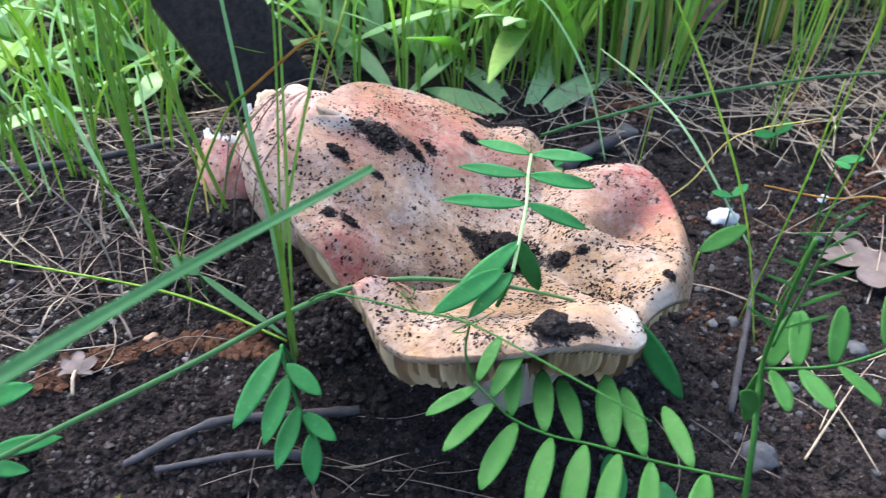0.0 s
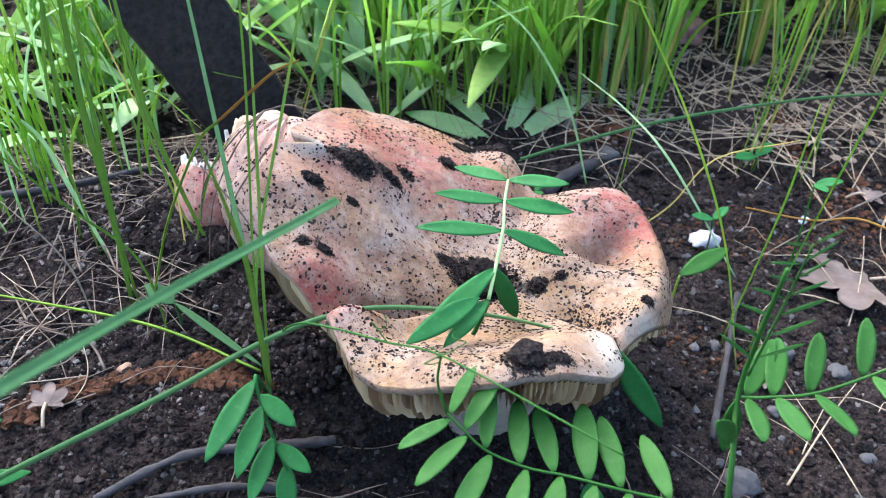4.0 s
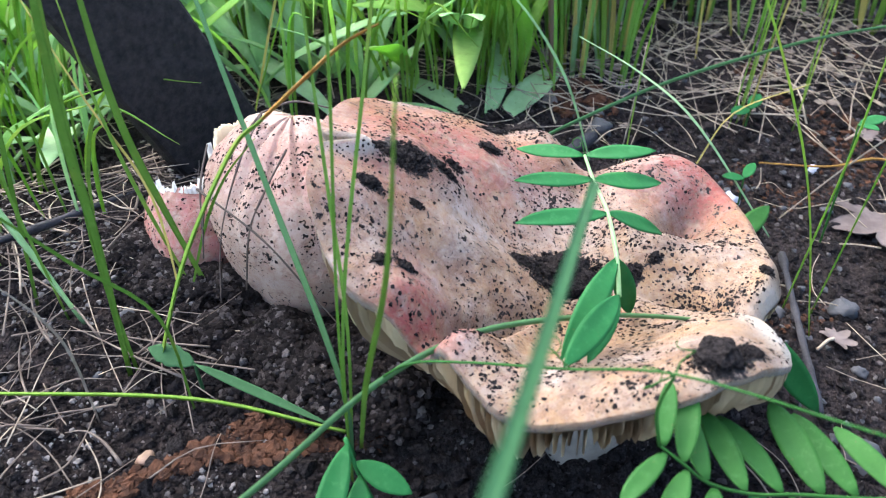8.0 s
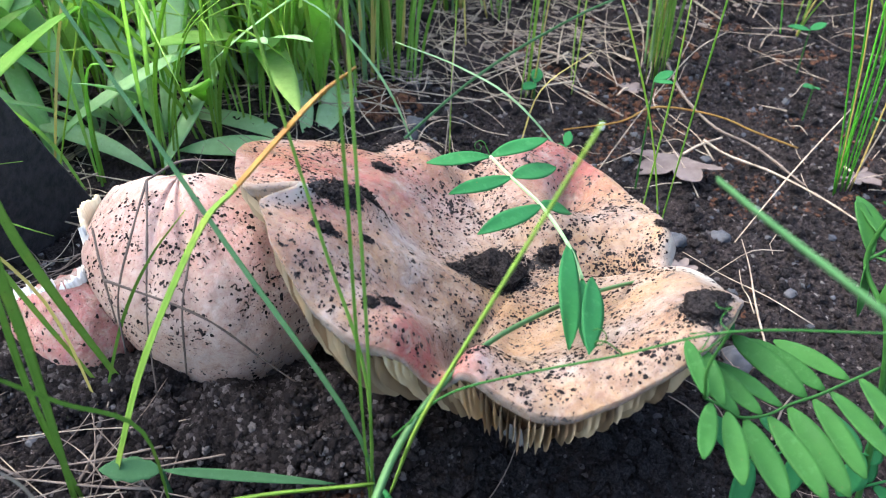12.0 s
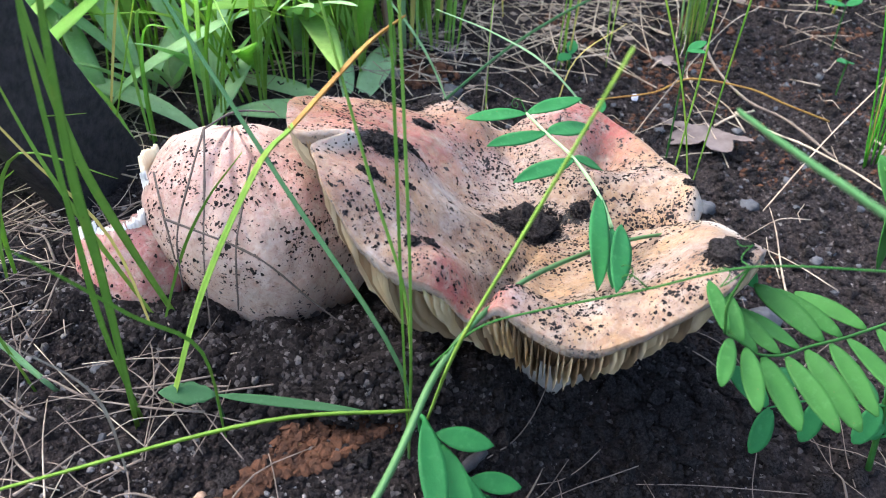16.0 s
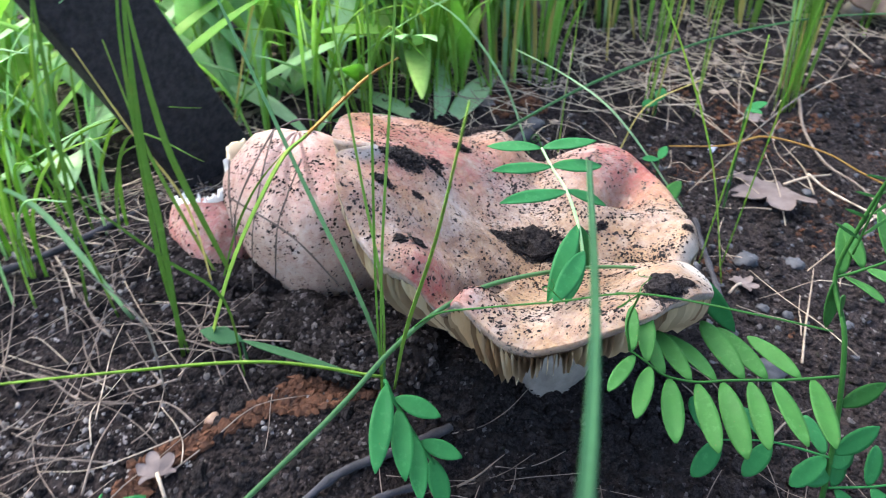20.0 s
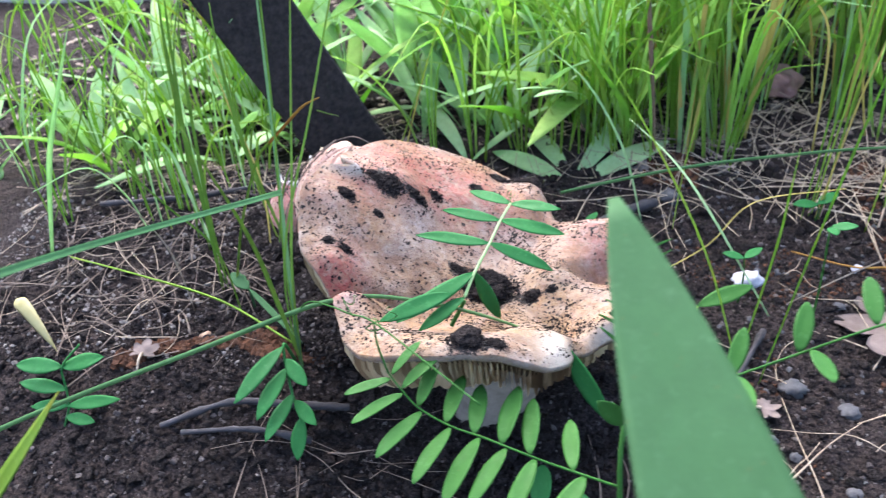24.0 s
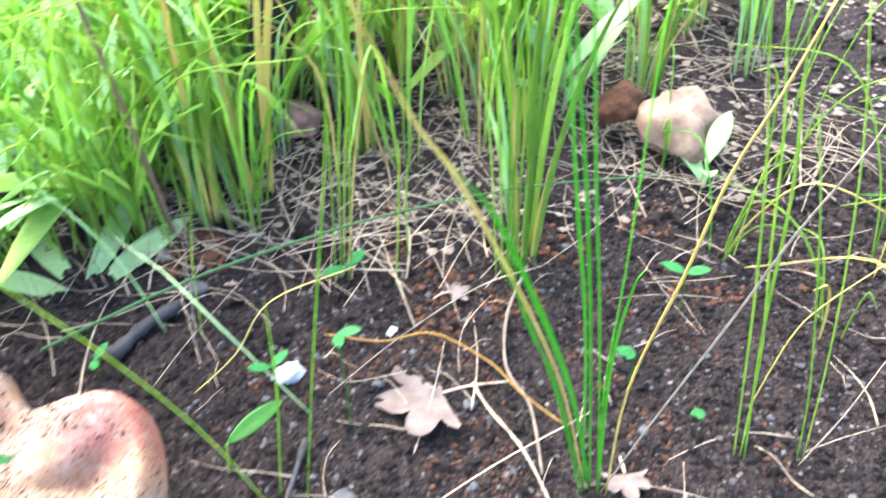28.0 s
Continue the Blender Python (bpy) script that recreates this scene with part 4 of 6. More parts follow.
low_near = thing("weed_leaf", "broad green weed leaf close to the ground in front", "leaf", me=mesh_of("weed_leaf", *leaf((-0.091, 0.057, 0.143), (-0.045, 0.034, 0.030), (-0.25, -0.45, 0.85), 0.062, 0.021, 0.45, 0.1, 0.08, nu=24, nv=5, wave=0.01, blunt=0.65), BIG_LEAF))
part("leaf_stalk", mesh_of("leaf_stalk", *tube([(-0.091, 0.057, 0.143), (-0.078, 0.056, 0.120), (-0.070, 0.052, 0.02)], 0.0009, 0.0012, 5, 7), BIG_LEAF), low_near)


# ---- tufts and weeds ----
def tuft(label, blades):
    top = thing("grass_tuft", label, "grass", "grass tufts")
    top.location = blades[0][2][0]
    inv = Matrix.Translation(-Vector(blades[0][2][0]))
    for material, width, pts in blades:
        a = rng.uniform(-0.5, 0.5)
        foot = Vector(pts[0])
        pts = [(foot.x, foot.y, min(foot.z, ground_z(foot.x, foot.y) - 0.002))] + list(pts[1:])
        ob = part("blade", mesh_of("blade", *blade([inv @ Vector(p) for p in pts], width * 0.50, (math.cos(a), math.sin(a), 0), 5), material), top)
    return top


tuft("slender upright grass tuft before the pale cap", UPRIGHT)


def weed(x, y, count, length, width, material, lift=0.6, label="leafy green weed with lance-shaped leaves", turn=0.0, stalk=0.0, arch=(0.15, 0.45)):
    """A rosette or short-stemmed weed."""
    z = ground_z(x, y) - 0.002
    top = thing("weed", label, "plant", "weeds behind the mushroom")
    top.location = (x, y, z)
    if stalk:
        part("stem", mesh_of("stem", *tube([(0, 0, 0), (0.002, 0.001, stalk * 0.5), (0.001, 0.003, stalk)], 0.0013, 0.0008, 4, 6), material), top)
    for k in range(count):
        a = turn + k * 2.4 + rng.uniform(-0.4, 0.4)
        up = lift * rng.uniform(0.6, 1.4)
        way = Vector((math.cos(a), math.sin(a), up)).normalized()
        base = Vector((0, 0, stalk * (k + 0.5) / count)) + way * 0.002
        n = rng.uniform(0.75, 1.15)
        part("leaf", mesh_of("leaf", *leaf(base, way, Vector((0, 0, 1)) - way * way.z + Vector((rng.uniform(-.2, .2), rng.uniform(-.2, .2), 0.01)), length * n, width * n, 0.55, rng.uniform(*arch), 0.18, nu=10, nv=2, wave=0.03), material), top)
    return top

HAIRS = (((-0.0579, 0.2836, 0.1385), (-0.0682, 0.2709, 0.1335), (-0.0785, 0.2625, 0.1213), (-0.0821, 0.2578, 0.1060)),
         ((-0.0579, 0.2836, 0.1385), (-0.0668, 0.2654, 0.1323), (-0.0750, 0.2544, 0.1166), (-0.0793, 0.2500, 0.0946)),
         ((-0.0528, 0.2638, 0.1354), (-0.0618, 0.2543, 0.1266), (-0.0672, 0.2498, 0.1178), (-0.071, 0.2470, 0.100)),
         ((-0.0757, 0.2816, 0.1313), (-0.0790, 0.2696, 0.1253), (-0.0810, 0.2620, 0.1140)),
         ((-0.0800, 0.2650, 0.1260), (-0.0634, 0.2468, 0.1165), (-0.0511, 0.2380, 0.0981), (-0.0400, 0.2300, 0.082)),
         ((-0.0579, 0.2836, 0.1385), (-0.0477, 0.2825, 0.1412), (-0.0374, 0.2772, 0.1400)))

# ---- grass that can be told apart, tuft by tuft ----
tuft("tall green grass tuft with yellow-spotted stems beside the steel post", (
    (GRASS_NEAR, 0.0046, ((-0.108, 0.240, 0.085), (-0.104, 0.237, 0.136), (-0.103, 0.235, 0.164), (-0.099, 0.232, 0.200), (-0.095, 0.230, 0.223))),
    (GRASS_NEAR, 0.0030, ((-0.106, 0.241, 0.085), (-0.107, 0.243, 0.116), (-0.105, 0.244, 0.149), (-0.101, 0.245, 0.195), (-0.096, 0.246, 0.218))),
    (GRASS_NEAR, 0.0046, ((-0.083, 0.267, 0.089), (-0.091, 0.267, 0.122), (-0.096, 0.267, 0.152), (-0.097, 0.267, 0.187), (-0.096, 0.267, 0.208))),
    (GRASS_NEAR, 0.0028, ((-0.088, 0.268, 0.089), (-0.097, 0.274, 0.120), (-0.103, 0.281, 0.147), (-0.107, 0.288, 0.180))),
    (PALE, 0.0050, ((-0.122, 0.264, 0.088), (-0.134, 0.274, 0.114), (-0.145, 0.284, 0.131), (-0.165, 0.294, 0.141))),
))
tuft("tall green grass tuft with yellow-spotted stems beside the steel post", (
    (YELLOW, 0.0016, ((-0.092, 0.263, 0.088), (-0.094, 0.273, 0.121), (-0.106, 0.283, 0.149), (-0.117, 0.293, 0.177))),
))
tuft("yellow-green grass tuft in front of the soil mound", (
    (STRAW, 0.0012, ((-0.116, 0.225, 0.083), (-0.115, 0.221, 0.109), (-0.118, 0.218, 0.126), (-0.127, 0.215, 0.145))),
    (GRASS_NEAR, 0.0016, ((-0.090, 0.267, 0.089), (-0.080, 0.260, 0.115), (-0.071, 0.253, 0.135), (-0.061, 0.247, 0.149))),
    (GRASS_NEAR, 0.0016, ((-0.090, 0.222, 0.083), (-0.091, 0.217, 0.119), (-0.104, 0.212, 0.142), (-0.114, 0.207, 0.161), (-0.124, 0.202, 0.179))),
))
tuft("thin upright grass stems growing out of bare soil", (
    (GRASS, 0.0013, ((0.129, 0.237, 0.045), (0.110, 0.237, 0.105), (0.088, 0.237, 0.155), (0.065, 0.237, 0.196), (0.056, 0.237, 0.215))),
    (GRASS, 0.0012, ((0.100, 0.345, 0.059), (0.104, 0.348, 0.096), (0.109, 0.351, 0.123), (0.113, 0.355, 0.154))),
    (STRAW, 0.0010, ((0.097, 0.345, 0.059), (0.101, 0.345, 0.089), (0.104, 0.345, 0.118))),
    (PALE, 0.0022, ((0.085, 0.347, 0.059), (0.073, 0.357, 0.101), (0.053, 0.367, 0.134), (0.032, 0.377, 0.149))),
    (PALE, 0.0020, ((0.146, 0.290, 0.052), (0.113, 0.310, 0.094), (0.095, 0.330, 0.111), (0.075, 0.350, 0.122))),
))
tuft("thin upright grass stems growing out of bare soil", (
    (GRASS, 0.0016, ((0.125, 0.251, 0.047), (0.134, 0.251, 0.107), (0.136, 0.251, 0.135), (0.137, 0.251, 0.154))),
    (GRASS, 0.0014, ((0.135, 0.247, 0.046), (0.147, 0.247, 0.113), (0.155, 0.247, 0.159), (0.164, 0.247, 0.211), (0.169, 0.247, 0.260))),
))
tuft("dark green grass tuft fanning out of bare soil", (
    (GRASS_DEEP, 0.0024, ((0.248, 0.224, 0.043), (0.243, 0.227, 0.127), (0.236, 0.229, 0.187), (0.230, 0.232, 0.249), (0.229, 0.234, 0.270))),
    (GRASS_DEEP, 0.0020, ((0.251, 0.223, 0.043), (0.242, 0.221, 0.132), (0.234, 0.218, 0.195), (0.225, 0.216, 0.255), (0.222, 0.213, 0.276))),
    (GRASS_DEEP, 0.0018, ((0.254, 0.222, 0.043), (0.246, 0.222, 0.130), (0.238, 0.222, 0.201), (0.233, 0.222, 0.252), (0.231, 0.222, 0.273))),
    (GRASS_DEEP, 0.0015, ((0.256, 0.225, 0.043), (0.255, 0.230, 0.090), (0.260, 0.235, 0.147), (0.264, 0.240, 0.216), (0.268, 0.245, 0.239))),
    (YELLOW, 0.0030, ((0.257, 0.221, 0.043), (0.257, 0.217, 0.105), (0.268, 0.213, 0.160), (0.274, 0.209, 0.200), (0.281, 0.205, 0.226), (0.287, 0.201, 0.253))),
))
tuft("dark green grass tuft fanning out of bare soil", (
    (STRAW, 0.0020, ((0.254, 0.222, 0.043), (0.270, 0.218, 0.081), (0.291, 0.214, 0.133), (0.303, 0.210, 0.170), (0.315, 0.206, 0.199), (0.317, 0.202, 0.216))),
    (GRASS_DEEP, 0.0042, ((0.252, 0.226, 0.043), (0.236, 0.221, 0.109), (0.215, 0.216, 0.171), (0.203, 0.211, 0.201), (0.191, 0.206, 0.221))),
))
tuft("long drooping blades of a grass tuft turning yellow", (
    (YELLOW, 0.0026, ((0.250, 0.225, 0.043), (0.232, 0.225, 0.115), (0.200, 0.225, 0.198), (0.187, 0.225, 0.222), (0.178, 0.225, 0.244), (0.172, 0.225, 0.259))),
    (GRASS_DEEP, 0.0016, ((0.249, 0.225, 0.043), (0.232, 0.225, 0.109), (0.219, 0.225, 0.145), (0.213, 0.225, 0.178))),
    (GRASS_DEEP, 0.0022, ((0.254, 0.222, 0.043), (0.250, 0.219, 0.115), (0.252, 0.216, 0.155), (0.253, 0.212, 0.167))),
    (GRASS_DEEP, 0.0014, ((0.247, 0.224, 0.043), (0.236, 0.228, 0.092), (0.224, 0.231, 0.134), (0.212, 0.234, 0.167))),
))
tuft("slender grass tuft at the edge of bare soil", (
    (GRASS, 0.0024, ((0.320, 0.221, 0.043), (0.315, 0.221, 0.099), (0.306, 0.221, 0.154), (0.299, 0.221, 0.200), (0.289, 0.221, 0.245))),
    (GRASS, 0.0016, ((0.317, 0.221, 0.043), (0.312, 0.224, 0.094), (0.307, 0.226, 0.142), (0.300, 0.229, 0.195), (0.290, 0.231, 0.241))),
    (GRASS, 0.0020, ((0.321, 0.219, 0.042), (0.311, 0.219, 0.114), (0.306, 0.219, 0.179), (0.299, 0.219, 0.220), (0.295, 0.219, 0.245))),
    (YELLOW, 0.0012, ((0.337, 0.243, 0.046), (0.348, 0.243, 0.081), (0.360, 0.243, 0.097), (0.384, 0.243, 0.113))),
    (GRASS, 0.0012, ((0.347, 0.214, 0.042), (0.341, 0.214, 0.092), (0.333, 0.214, 0.146), (0.322, 0.214, 0.200), (0.309, 0.214, 0.245))),
))
tuft("slender grass tuft at the edge of bare soil", (
    (GRASS, 0.0012, ((0.344, 0.214, 0.042), (0.336, 0.214, 0.086), (0.316, 0.214, 0.169), (0.303, 0.214, 0.212))),
    (STRAW, 0.0012, ((0.343, 0.212, 0.041), (0.357, 0.212, 0.062), (0.367, 0.212, 0.092))),
))
tuft("dense bright green grass tuft with straw at its foot", (
    (GRASS, 0.0022, ((0.251, 0.349, 0.059), (0.247, 0.346, 0.124), (0.243, 0.344, 0.172), (0.240, 0.341, 0.208), (0.237, 0.339, 0.235))),
    (GRASS, 0.0025, ((0.254, 0.348, 0.059), (0.252, 0.348, 0.122), (0.250, 0.348, 0.169), (0.249, 0.348, 0.204), (0.249, 0.348, 0.231))),
    (GRASS, 0.0028, ((0.257, 0.347, 0.059), (0.257, 0.350, 0.119), (0.258, 0.352, 0.165), (0.256, 0.355, 0.201), (0.254, 0.357, 0.228))),
    (GRASS, 0.0022, ((0.258, 0.347, 0.059), (0.258, 0.344, 0.123), (0.258, 0.342, 0.170), (0.255, 0.339, 0.207), (0.253, 0.337, 0.234))),
    (GRASS, 0.0025, ((0.260, 0.346, 0.059), (0.262, 0.346, 0.121), (0.264, 0.346, 0.167), (0.261, 0.346, 0.203), (0.259, 0.346, 0.231))),
))
tuft("dense bright green grass tuft with straw at its foot", (
    (GRASS, 0.0028, ((0.263, 0.346, 0.059), (0.266, 0.348, 0.119), (0.269, 0.351, 0.164), (0.271, 0.353, 0.199), (0.273, 0.356, 0.226))),
    (GRASS, 0.0022, ((0.255, 0.347, 0.059), (0.258, 0.345, 0.122), (0.260, 0.342, 0.170), (0.253, 0.340, 0.207), (0.247, 0.337, 0.234))),
    (GRASS, 0.0025, ((0.261, 0.346, 0.059), (0.257, 0.346, 0.122), (0.254, 0.346, 0.169), (0.246, 0.346, 0.205), (0.239, 0.346, 0.233))),
))
tuft("green and yellow grass tuft with dry lower leaves", (
    (GRASS, 0.0018, ((0.169, 0.369, 0.062), (0.174, 0.366, 0.126), (0.176, 0.364, 0.168), (0.180, 0.361, 0.208), (0.182, 0.359, 0.235))),
    (GRASS, 0.0021, ((0.172, 0.368, 0.062), (0.178, 0.368, 0.124), (0.183, 0.368, 0.164), (0.185, 0.368, 0.205), (0.186, 0.368, 0.232))),
    (GRASS, 0.0024, ((0.173, 0.368, 0.062), (0.181, 0.370, 0.122), (0.187, 0.373, 0.162), (0.188, 0.375, 0.202), (0.188, 0.378, 0.229))),
    (YELLOW, 0.0018, ((0.175, 0.367, 0.062), (0.185, 0.365, 0.125), (0.192, 0.362, 0.166), (0.192, 0.360, 0.207), (0.191, 0.357, 0.235))),
    (GRASS, 0.0021, ((0.177, 0.367, 0.062), (0.183, 0.367, 0.124), (0.188, 0.367, 0.164), (0.190, 0.367, 0.205), (0.190, 0.367, 0.232))),
))
tuft("thin yellow-tipped grass stems among weeds", (
    (YELLOW, 0.0026, ((0.183, 0.431, 0.070), (0.183, 0.438, 0.131), (0.171, 0.444, 0.155), (0.147, 0.451, 0.181))),
    (GRASS, 0.0020, ((0.199, 0.359, 0.060), (0.204, 0.359, 0.108), (0.205, 0.359, 0.140), (0.194, 0.359, 0.162))),
    (GRASS, 0.0015, ((-0.067, 0.398, 0.069), (-0.047, 0.398, 0.118), (-0.031, 0.398, 0.156), (-0.019, 0.398, 0.181))),
    (YELLOW, 0.0022, ((-0.064, 0.408, 0.068), (-0.046, 0.411, 0.123), (-0.034, 0.414, 0.153), (-0.023, 0.418, 0.182))),
    (GRASS, 0.0030, ((0.093, 0.410, 0.067), (0.082, 0.415, 0.090), (0.061, 0.420, 0.117), (0.034, 0.425, 0.136), (0.017, 0.430, 0.137))),
))
tuft("tall grass stems beside a leaning post", (
    (GRASS_NEAR, 0.0028, ((-0.137, 0.275, 0.090), (-0.128, 0.275, 0.153), (-0.123, 0.275, 0.193), (-0.119, 0.275, 0.218))),
    (GRASS_NEAR, 0.0022, ((-0.127, 0.267, 0.089), (-0.132, 0.274, 0.138), (-0.128, 0.281, 0.178), (-0.118, 0.287, 0.214))),
    (PALE, 0.0050, ((-0.209, 0.253, 0.087), (-0.189, 0.253, 0.139), (-0.170, 0.253, 0.176), (-0.155, 0.253, 0.203))),
    (GRASS_NEAR, 0.0016, ((-0.225, 0.278, 0.090), (-0.185, 0.288, 0.160), (-0.186, 0.298, 0.191), (-0.193, 0.308, 0.210))),
))
tuft("grass stems rising behind the dead oak leaf", (
    (GRASS, 0.0020, ((0.209, 0.369, 0.062), (0.209, 0.369, 0.092), (0.212, 0.369, 0.121), (0.216, 0.369, 0.136))),
    (YELLOW, 0.0012, ((0.090, 0.309, 0.054), (0.116, 0.315, 0.070), (0.136, 0.322, 0.091), (0.177, 0.329, 0.096))),
))
tuft("upright stems crossing behind the vetch", (
    (STRAW, 0.0013, ((0.169, 0.230, 0.044), (0.210, 0.230, 0.062), (0.251, 0.230, 0.081))),
    (STRAW, 0.0012, ((0.149, 0.299, 0.053), (0.189, 0.302, 0.072), (0.228, 0.306, 0.089), (0.260, 0.309, 0.091))),
))

# ---- weeds and grass behind ----
LANCE, PALE_L = "leafy green weed with lance-shaped leaves", "pale grey-green weed with soft lance-shaped leaves"
for x, y, n, ln, wd, mat, lift, st in [
        (-0.020, 0.400, 6, 0.060, 0.013, PALE, 0.7, 0.0), (-0.055, 0.425, 7, 0.070, 0.015, PALE, 0.9, 0.02), (0.020, 0.425, 6, 0.065, 0.013, WEED, 0.9, 0.02),
        (-0.105, 0.440, 7, 0.075, 0.015, WEED, 1.0, 0.03), (-0.155, 0.420, 6, 0.060, 0.014, WEED, 0.9, 0.02), (0.060, 0.455, 7, 0.075, 0.014, PALE, 1.1, 0.03),
        (-0.030, 0.470, 7, 0.080, 0.016, WEED, 1.1, 0.05), (0.090, 0.500, 7, 0.080, 0.015, WEED, 1.2, 0.05), (-0.200, 0.450, 7, 0.070, 0.015, PALE, 0.9, 0.03),
        (-0.130, 0.500, 7, 0.080, 0.016, PALE, 1.1, 0.05), (0.005, 0.525, 8, 0.080, 0.016, WEED, 1.3, 0.06), (0.060, 0.560, 8, 0.080, 0.015, WEED, 1.3, 0.06),
        (-0.080, 0.560, 8, 0.080, 0.016, WEED, 1.2, 0.06), (-0.210, 0.540, 8, 0.080, 0.016, WEED, 1.2, 0.05), (-0.280, 0.500, 8, 0.080, 0.015, WEED, 1.1, 0.05),
        (0.150, 0.560, 7, 0.070, 0.014, WEED, 1.2, 0.05), (0.230, 0.560, 7, 0.060, 0.013, WEED, 1.1, 0.05), (-0.240, 0.400, 6, 0.060, 0.013, WEED, 0.8, 0.02)]:
    weed(x, y, n - 3, ln * 1.15, wd * 0.8, mat, lift * 1.4, PALE_L if mat is PALE else LANCE, rng.uniform(0, 6), st)
# a small rosette of pale upright leaves
weed(-0.018, 0.442, 5, 0.034, 0.011, PALE, 2.2, "small rosette of pale upright leaves", 0.5)
# leaves lying on the soil behind the cap
flat = thing("weed", "pale weed with long leaves lying on bare soil", "plant", "weeds behind the mushroom", me=mesh_of("crown", *crumb((0.048, 0.382, 0.066), 0.004), PALE))
single(flat, (0.050, 0.384, 0.067), (0.0994, 0.424, 0.080), (-0.3, -0.5, 0.8), 0.015, PALE, 0.55, 0.1, name="leaf", fold=0.15)
single(flat, (0.046, 0.386, 0.068), (0.082, 0.442, 0.098), (0.4, -0.5, 0.8), 0.012, PALE, 0.5, 0.3, name="leaf", fold=0.2)
single(flat, (0.042, 0.388, 0.068), (0.010, 0.440, 0.090), (0.2, -0.5, 0.8), 0.012, PALE, 0.5, 0.3, name="leaf", fold=0.2)
single(flat, (0.040, 0.384, 0.067), (-0.005, 0.400, 0.085), (0.1, -0.6, 0.8), 0.011, PALE, 0.5, 0.3, name="leaf", fold=0.2)
# a small leaf on the soil before the pale cap
low_leaf = thing("seedling", "small seedling with a pale lobed leaf on black soil", "plant", "seedlings", me=mesh_of("stalk", *tube([(-0.0875, 0.2290, 0.080), (-0.0877, 0.2288, 0.087), (-0.0878, 0.2285, 0.0915)], 0.0006, 0.0005, 4, 5), BIG_LEAF))
single(low_leaf, (-0.0878, 0.2285, 0.0915), (-0.1005, 0.2365, 0.0945), (-0.1, -0.5, 0.85), 0.0062, BIG_LEAF, 0.5, 0.1, name="leaf", teeth=0.12)
single(low_leaf, (-0.0878, 0.2285, 0.0915), (-0.0540, 0.2010, 0.0865), (-0.1, -0.5, 0.85), 0.0028, BIG_LEAF, 0.4, 0.05, name="leaf")
# a leaf beside the cap and seedlings on the bare soil
side_leaf = thing("seedling", "single pale green leaf on a short stalk in bare soil", "plant", "seedlings", me=mesh_of("stalk", *tube([(0.107, 0.268, 0.049), (0.108, 0.268, 0.060), (0.109, 0.269, 0.066)], 0.0006, 0.0005, 4, 5), GRASS_NEAR))
single(side_leaf, (0.109, 0.269, 0.066), (0.134, 0.282, 0.071), (-0.2, -0.6, 0.8), 0.008, VETCH, name="leaf")
for x, y, h, s in [(0.131, 0.300, 0.026, 0.0075), (0.160, 0.279, 0.060, 0.0080), (0.290, 0.270, 0.022, 0.007), (0.310, 0.240, 0.012, 0.006),
                   (0.175, 0.365, 0.012, 0.011), (0.055, 0.329, 0.012, 0.007), (0.330, 0.300, 0.03, 0.009)]:
    z = ground_z(x, y)
    sd = thing("seedling", "small seedling with rounded green leaves", "plant", "seedlings", me=mesh_of("stalk", *tube([(x, y, z - 0.002), (x + 0.001, y, z + h * 0.5), (x, y - 0.001, z + h)], 0.0005, 0.0004, 4, 5), VETCH))
    for a in [rng.uniform(0, 6) + k * 2.2 for k in range(rng.choice((2, 2, 3)))]:
        single(sd, (x, y - 0.001, z + h), (x + s * 1.3 * math.cos(a), y + s * 1.3 * math.sin(a), z + h + 0.003), (0, -0.3, 1), s * 0.6, VETCH_DARK, name="leaf")


def random_tuft(x, y, n, height, width, label, mats):
    z = ground_z(x, y) - 0.003
    rows = []
    for k in range(n):
        a, r, l = rng.uniform(0, 6.28), rng.uniform(0.001, 0.012), rng.uniform(0.12, 0.85)
        h = height * rng.uniform(0.55, 1.15)
        b = Vector((x + r * math.cos(a), y + r * math.sin(a), z))
        d = Vector((math.cos(a), math.sin(a), 0)) * (h * l)
        rows.append((rng.choice(mats), width * rng.uniform(0.6, 1.2), (b, b + d * 0.15 + Vector((0, 0, h * 0.4)), b + d * 0.5 + Vector((0, 0, h * 0.75)), b + d * 1.15 + Vector((0, 0, h * rng.uniform(0.6, 1.0))))))
    return tuft(label, rows)


FAR = "tall green grass tuft among weeds"
for k in range(150):
    x = rng.uniform(-0.60, 0.66)
    y = rng.uniform(0.47, 0.80) if x < 0.12 else rng.uniform(0.43, 0.80)
    if y > 0.64 or x < 0.02 and rng.random() < 0.5:
        continue
    if x > 0.05 and y < 0.56 and rng.random() < 0.3:
        continue
    if x < -0.1 and rng.random() < 0.55:
        continue
    if math.hypot(x + 0.09, y - 0.37) < 0.07 or (x > 0.3 and y < 0.46 and x < 0.46) or abs(x - 0.167) < 0.035 and y < 0.50:
        continue
    random_tuft(x, y, rng.randint(5, 8), rng.uniform(0.12, 0.26), 0.0040, FAR, (GRASS, GRASS, WEED, PALE, WEED, YELLOW) if x > 0.05 else (GRASS, GRASS, PALE, WEED))
for k in range(24):
    random_tuft(rng.uniform(-0.40, -0.135), rng.uniform(0.29, 0.48), rng.randint(4, 7), rng.uniform(0.06, 0.17), 0.0028, "green grass tuft at the side of the mound", (GRASS, GRASS, PALE, GRASS_TIP))
for k in range(9):
    random_tuft(rng.uniform(-0.23, -0.115), rng.uniform(0.27, 0.36), rng.randint(3, 5), rng.uniform(0.04, 0.10), 0.0030, "green grass tuft at the side of the mound", (GRASS, PALE, GRASS_NEAR))
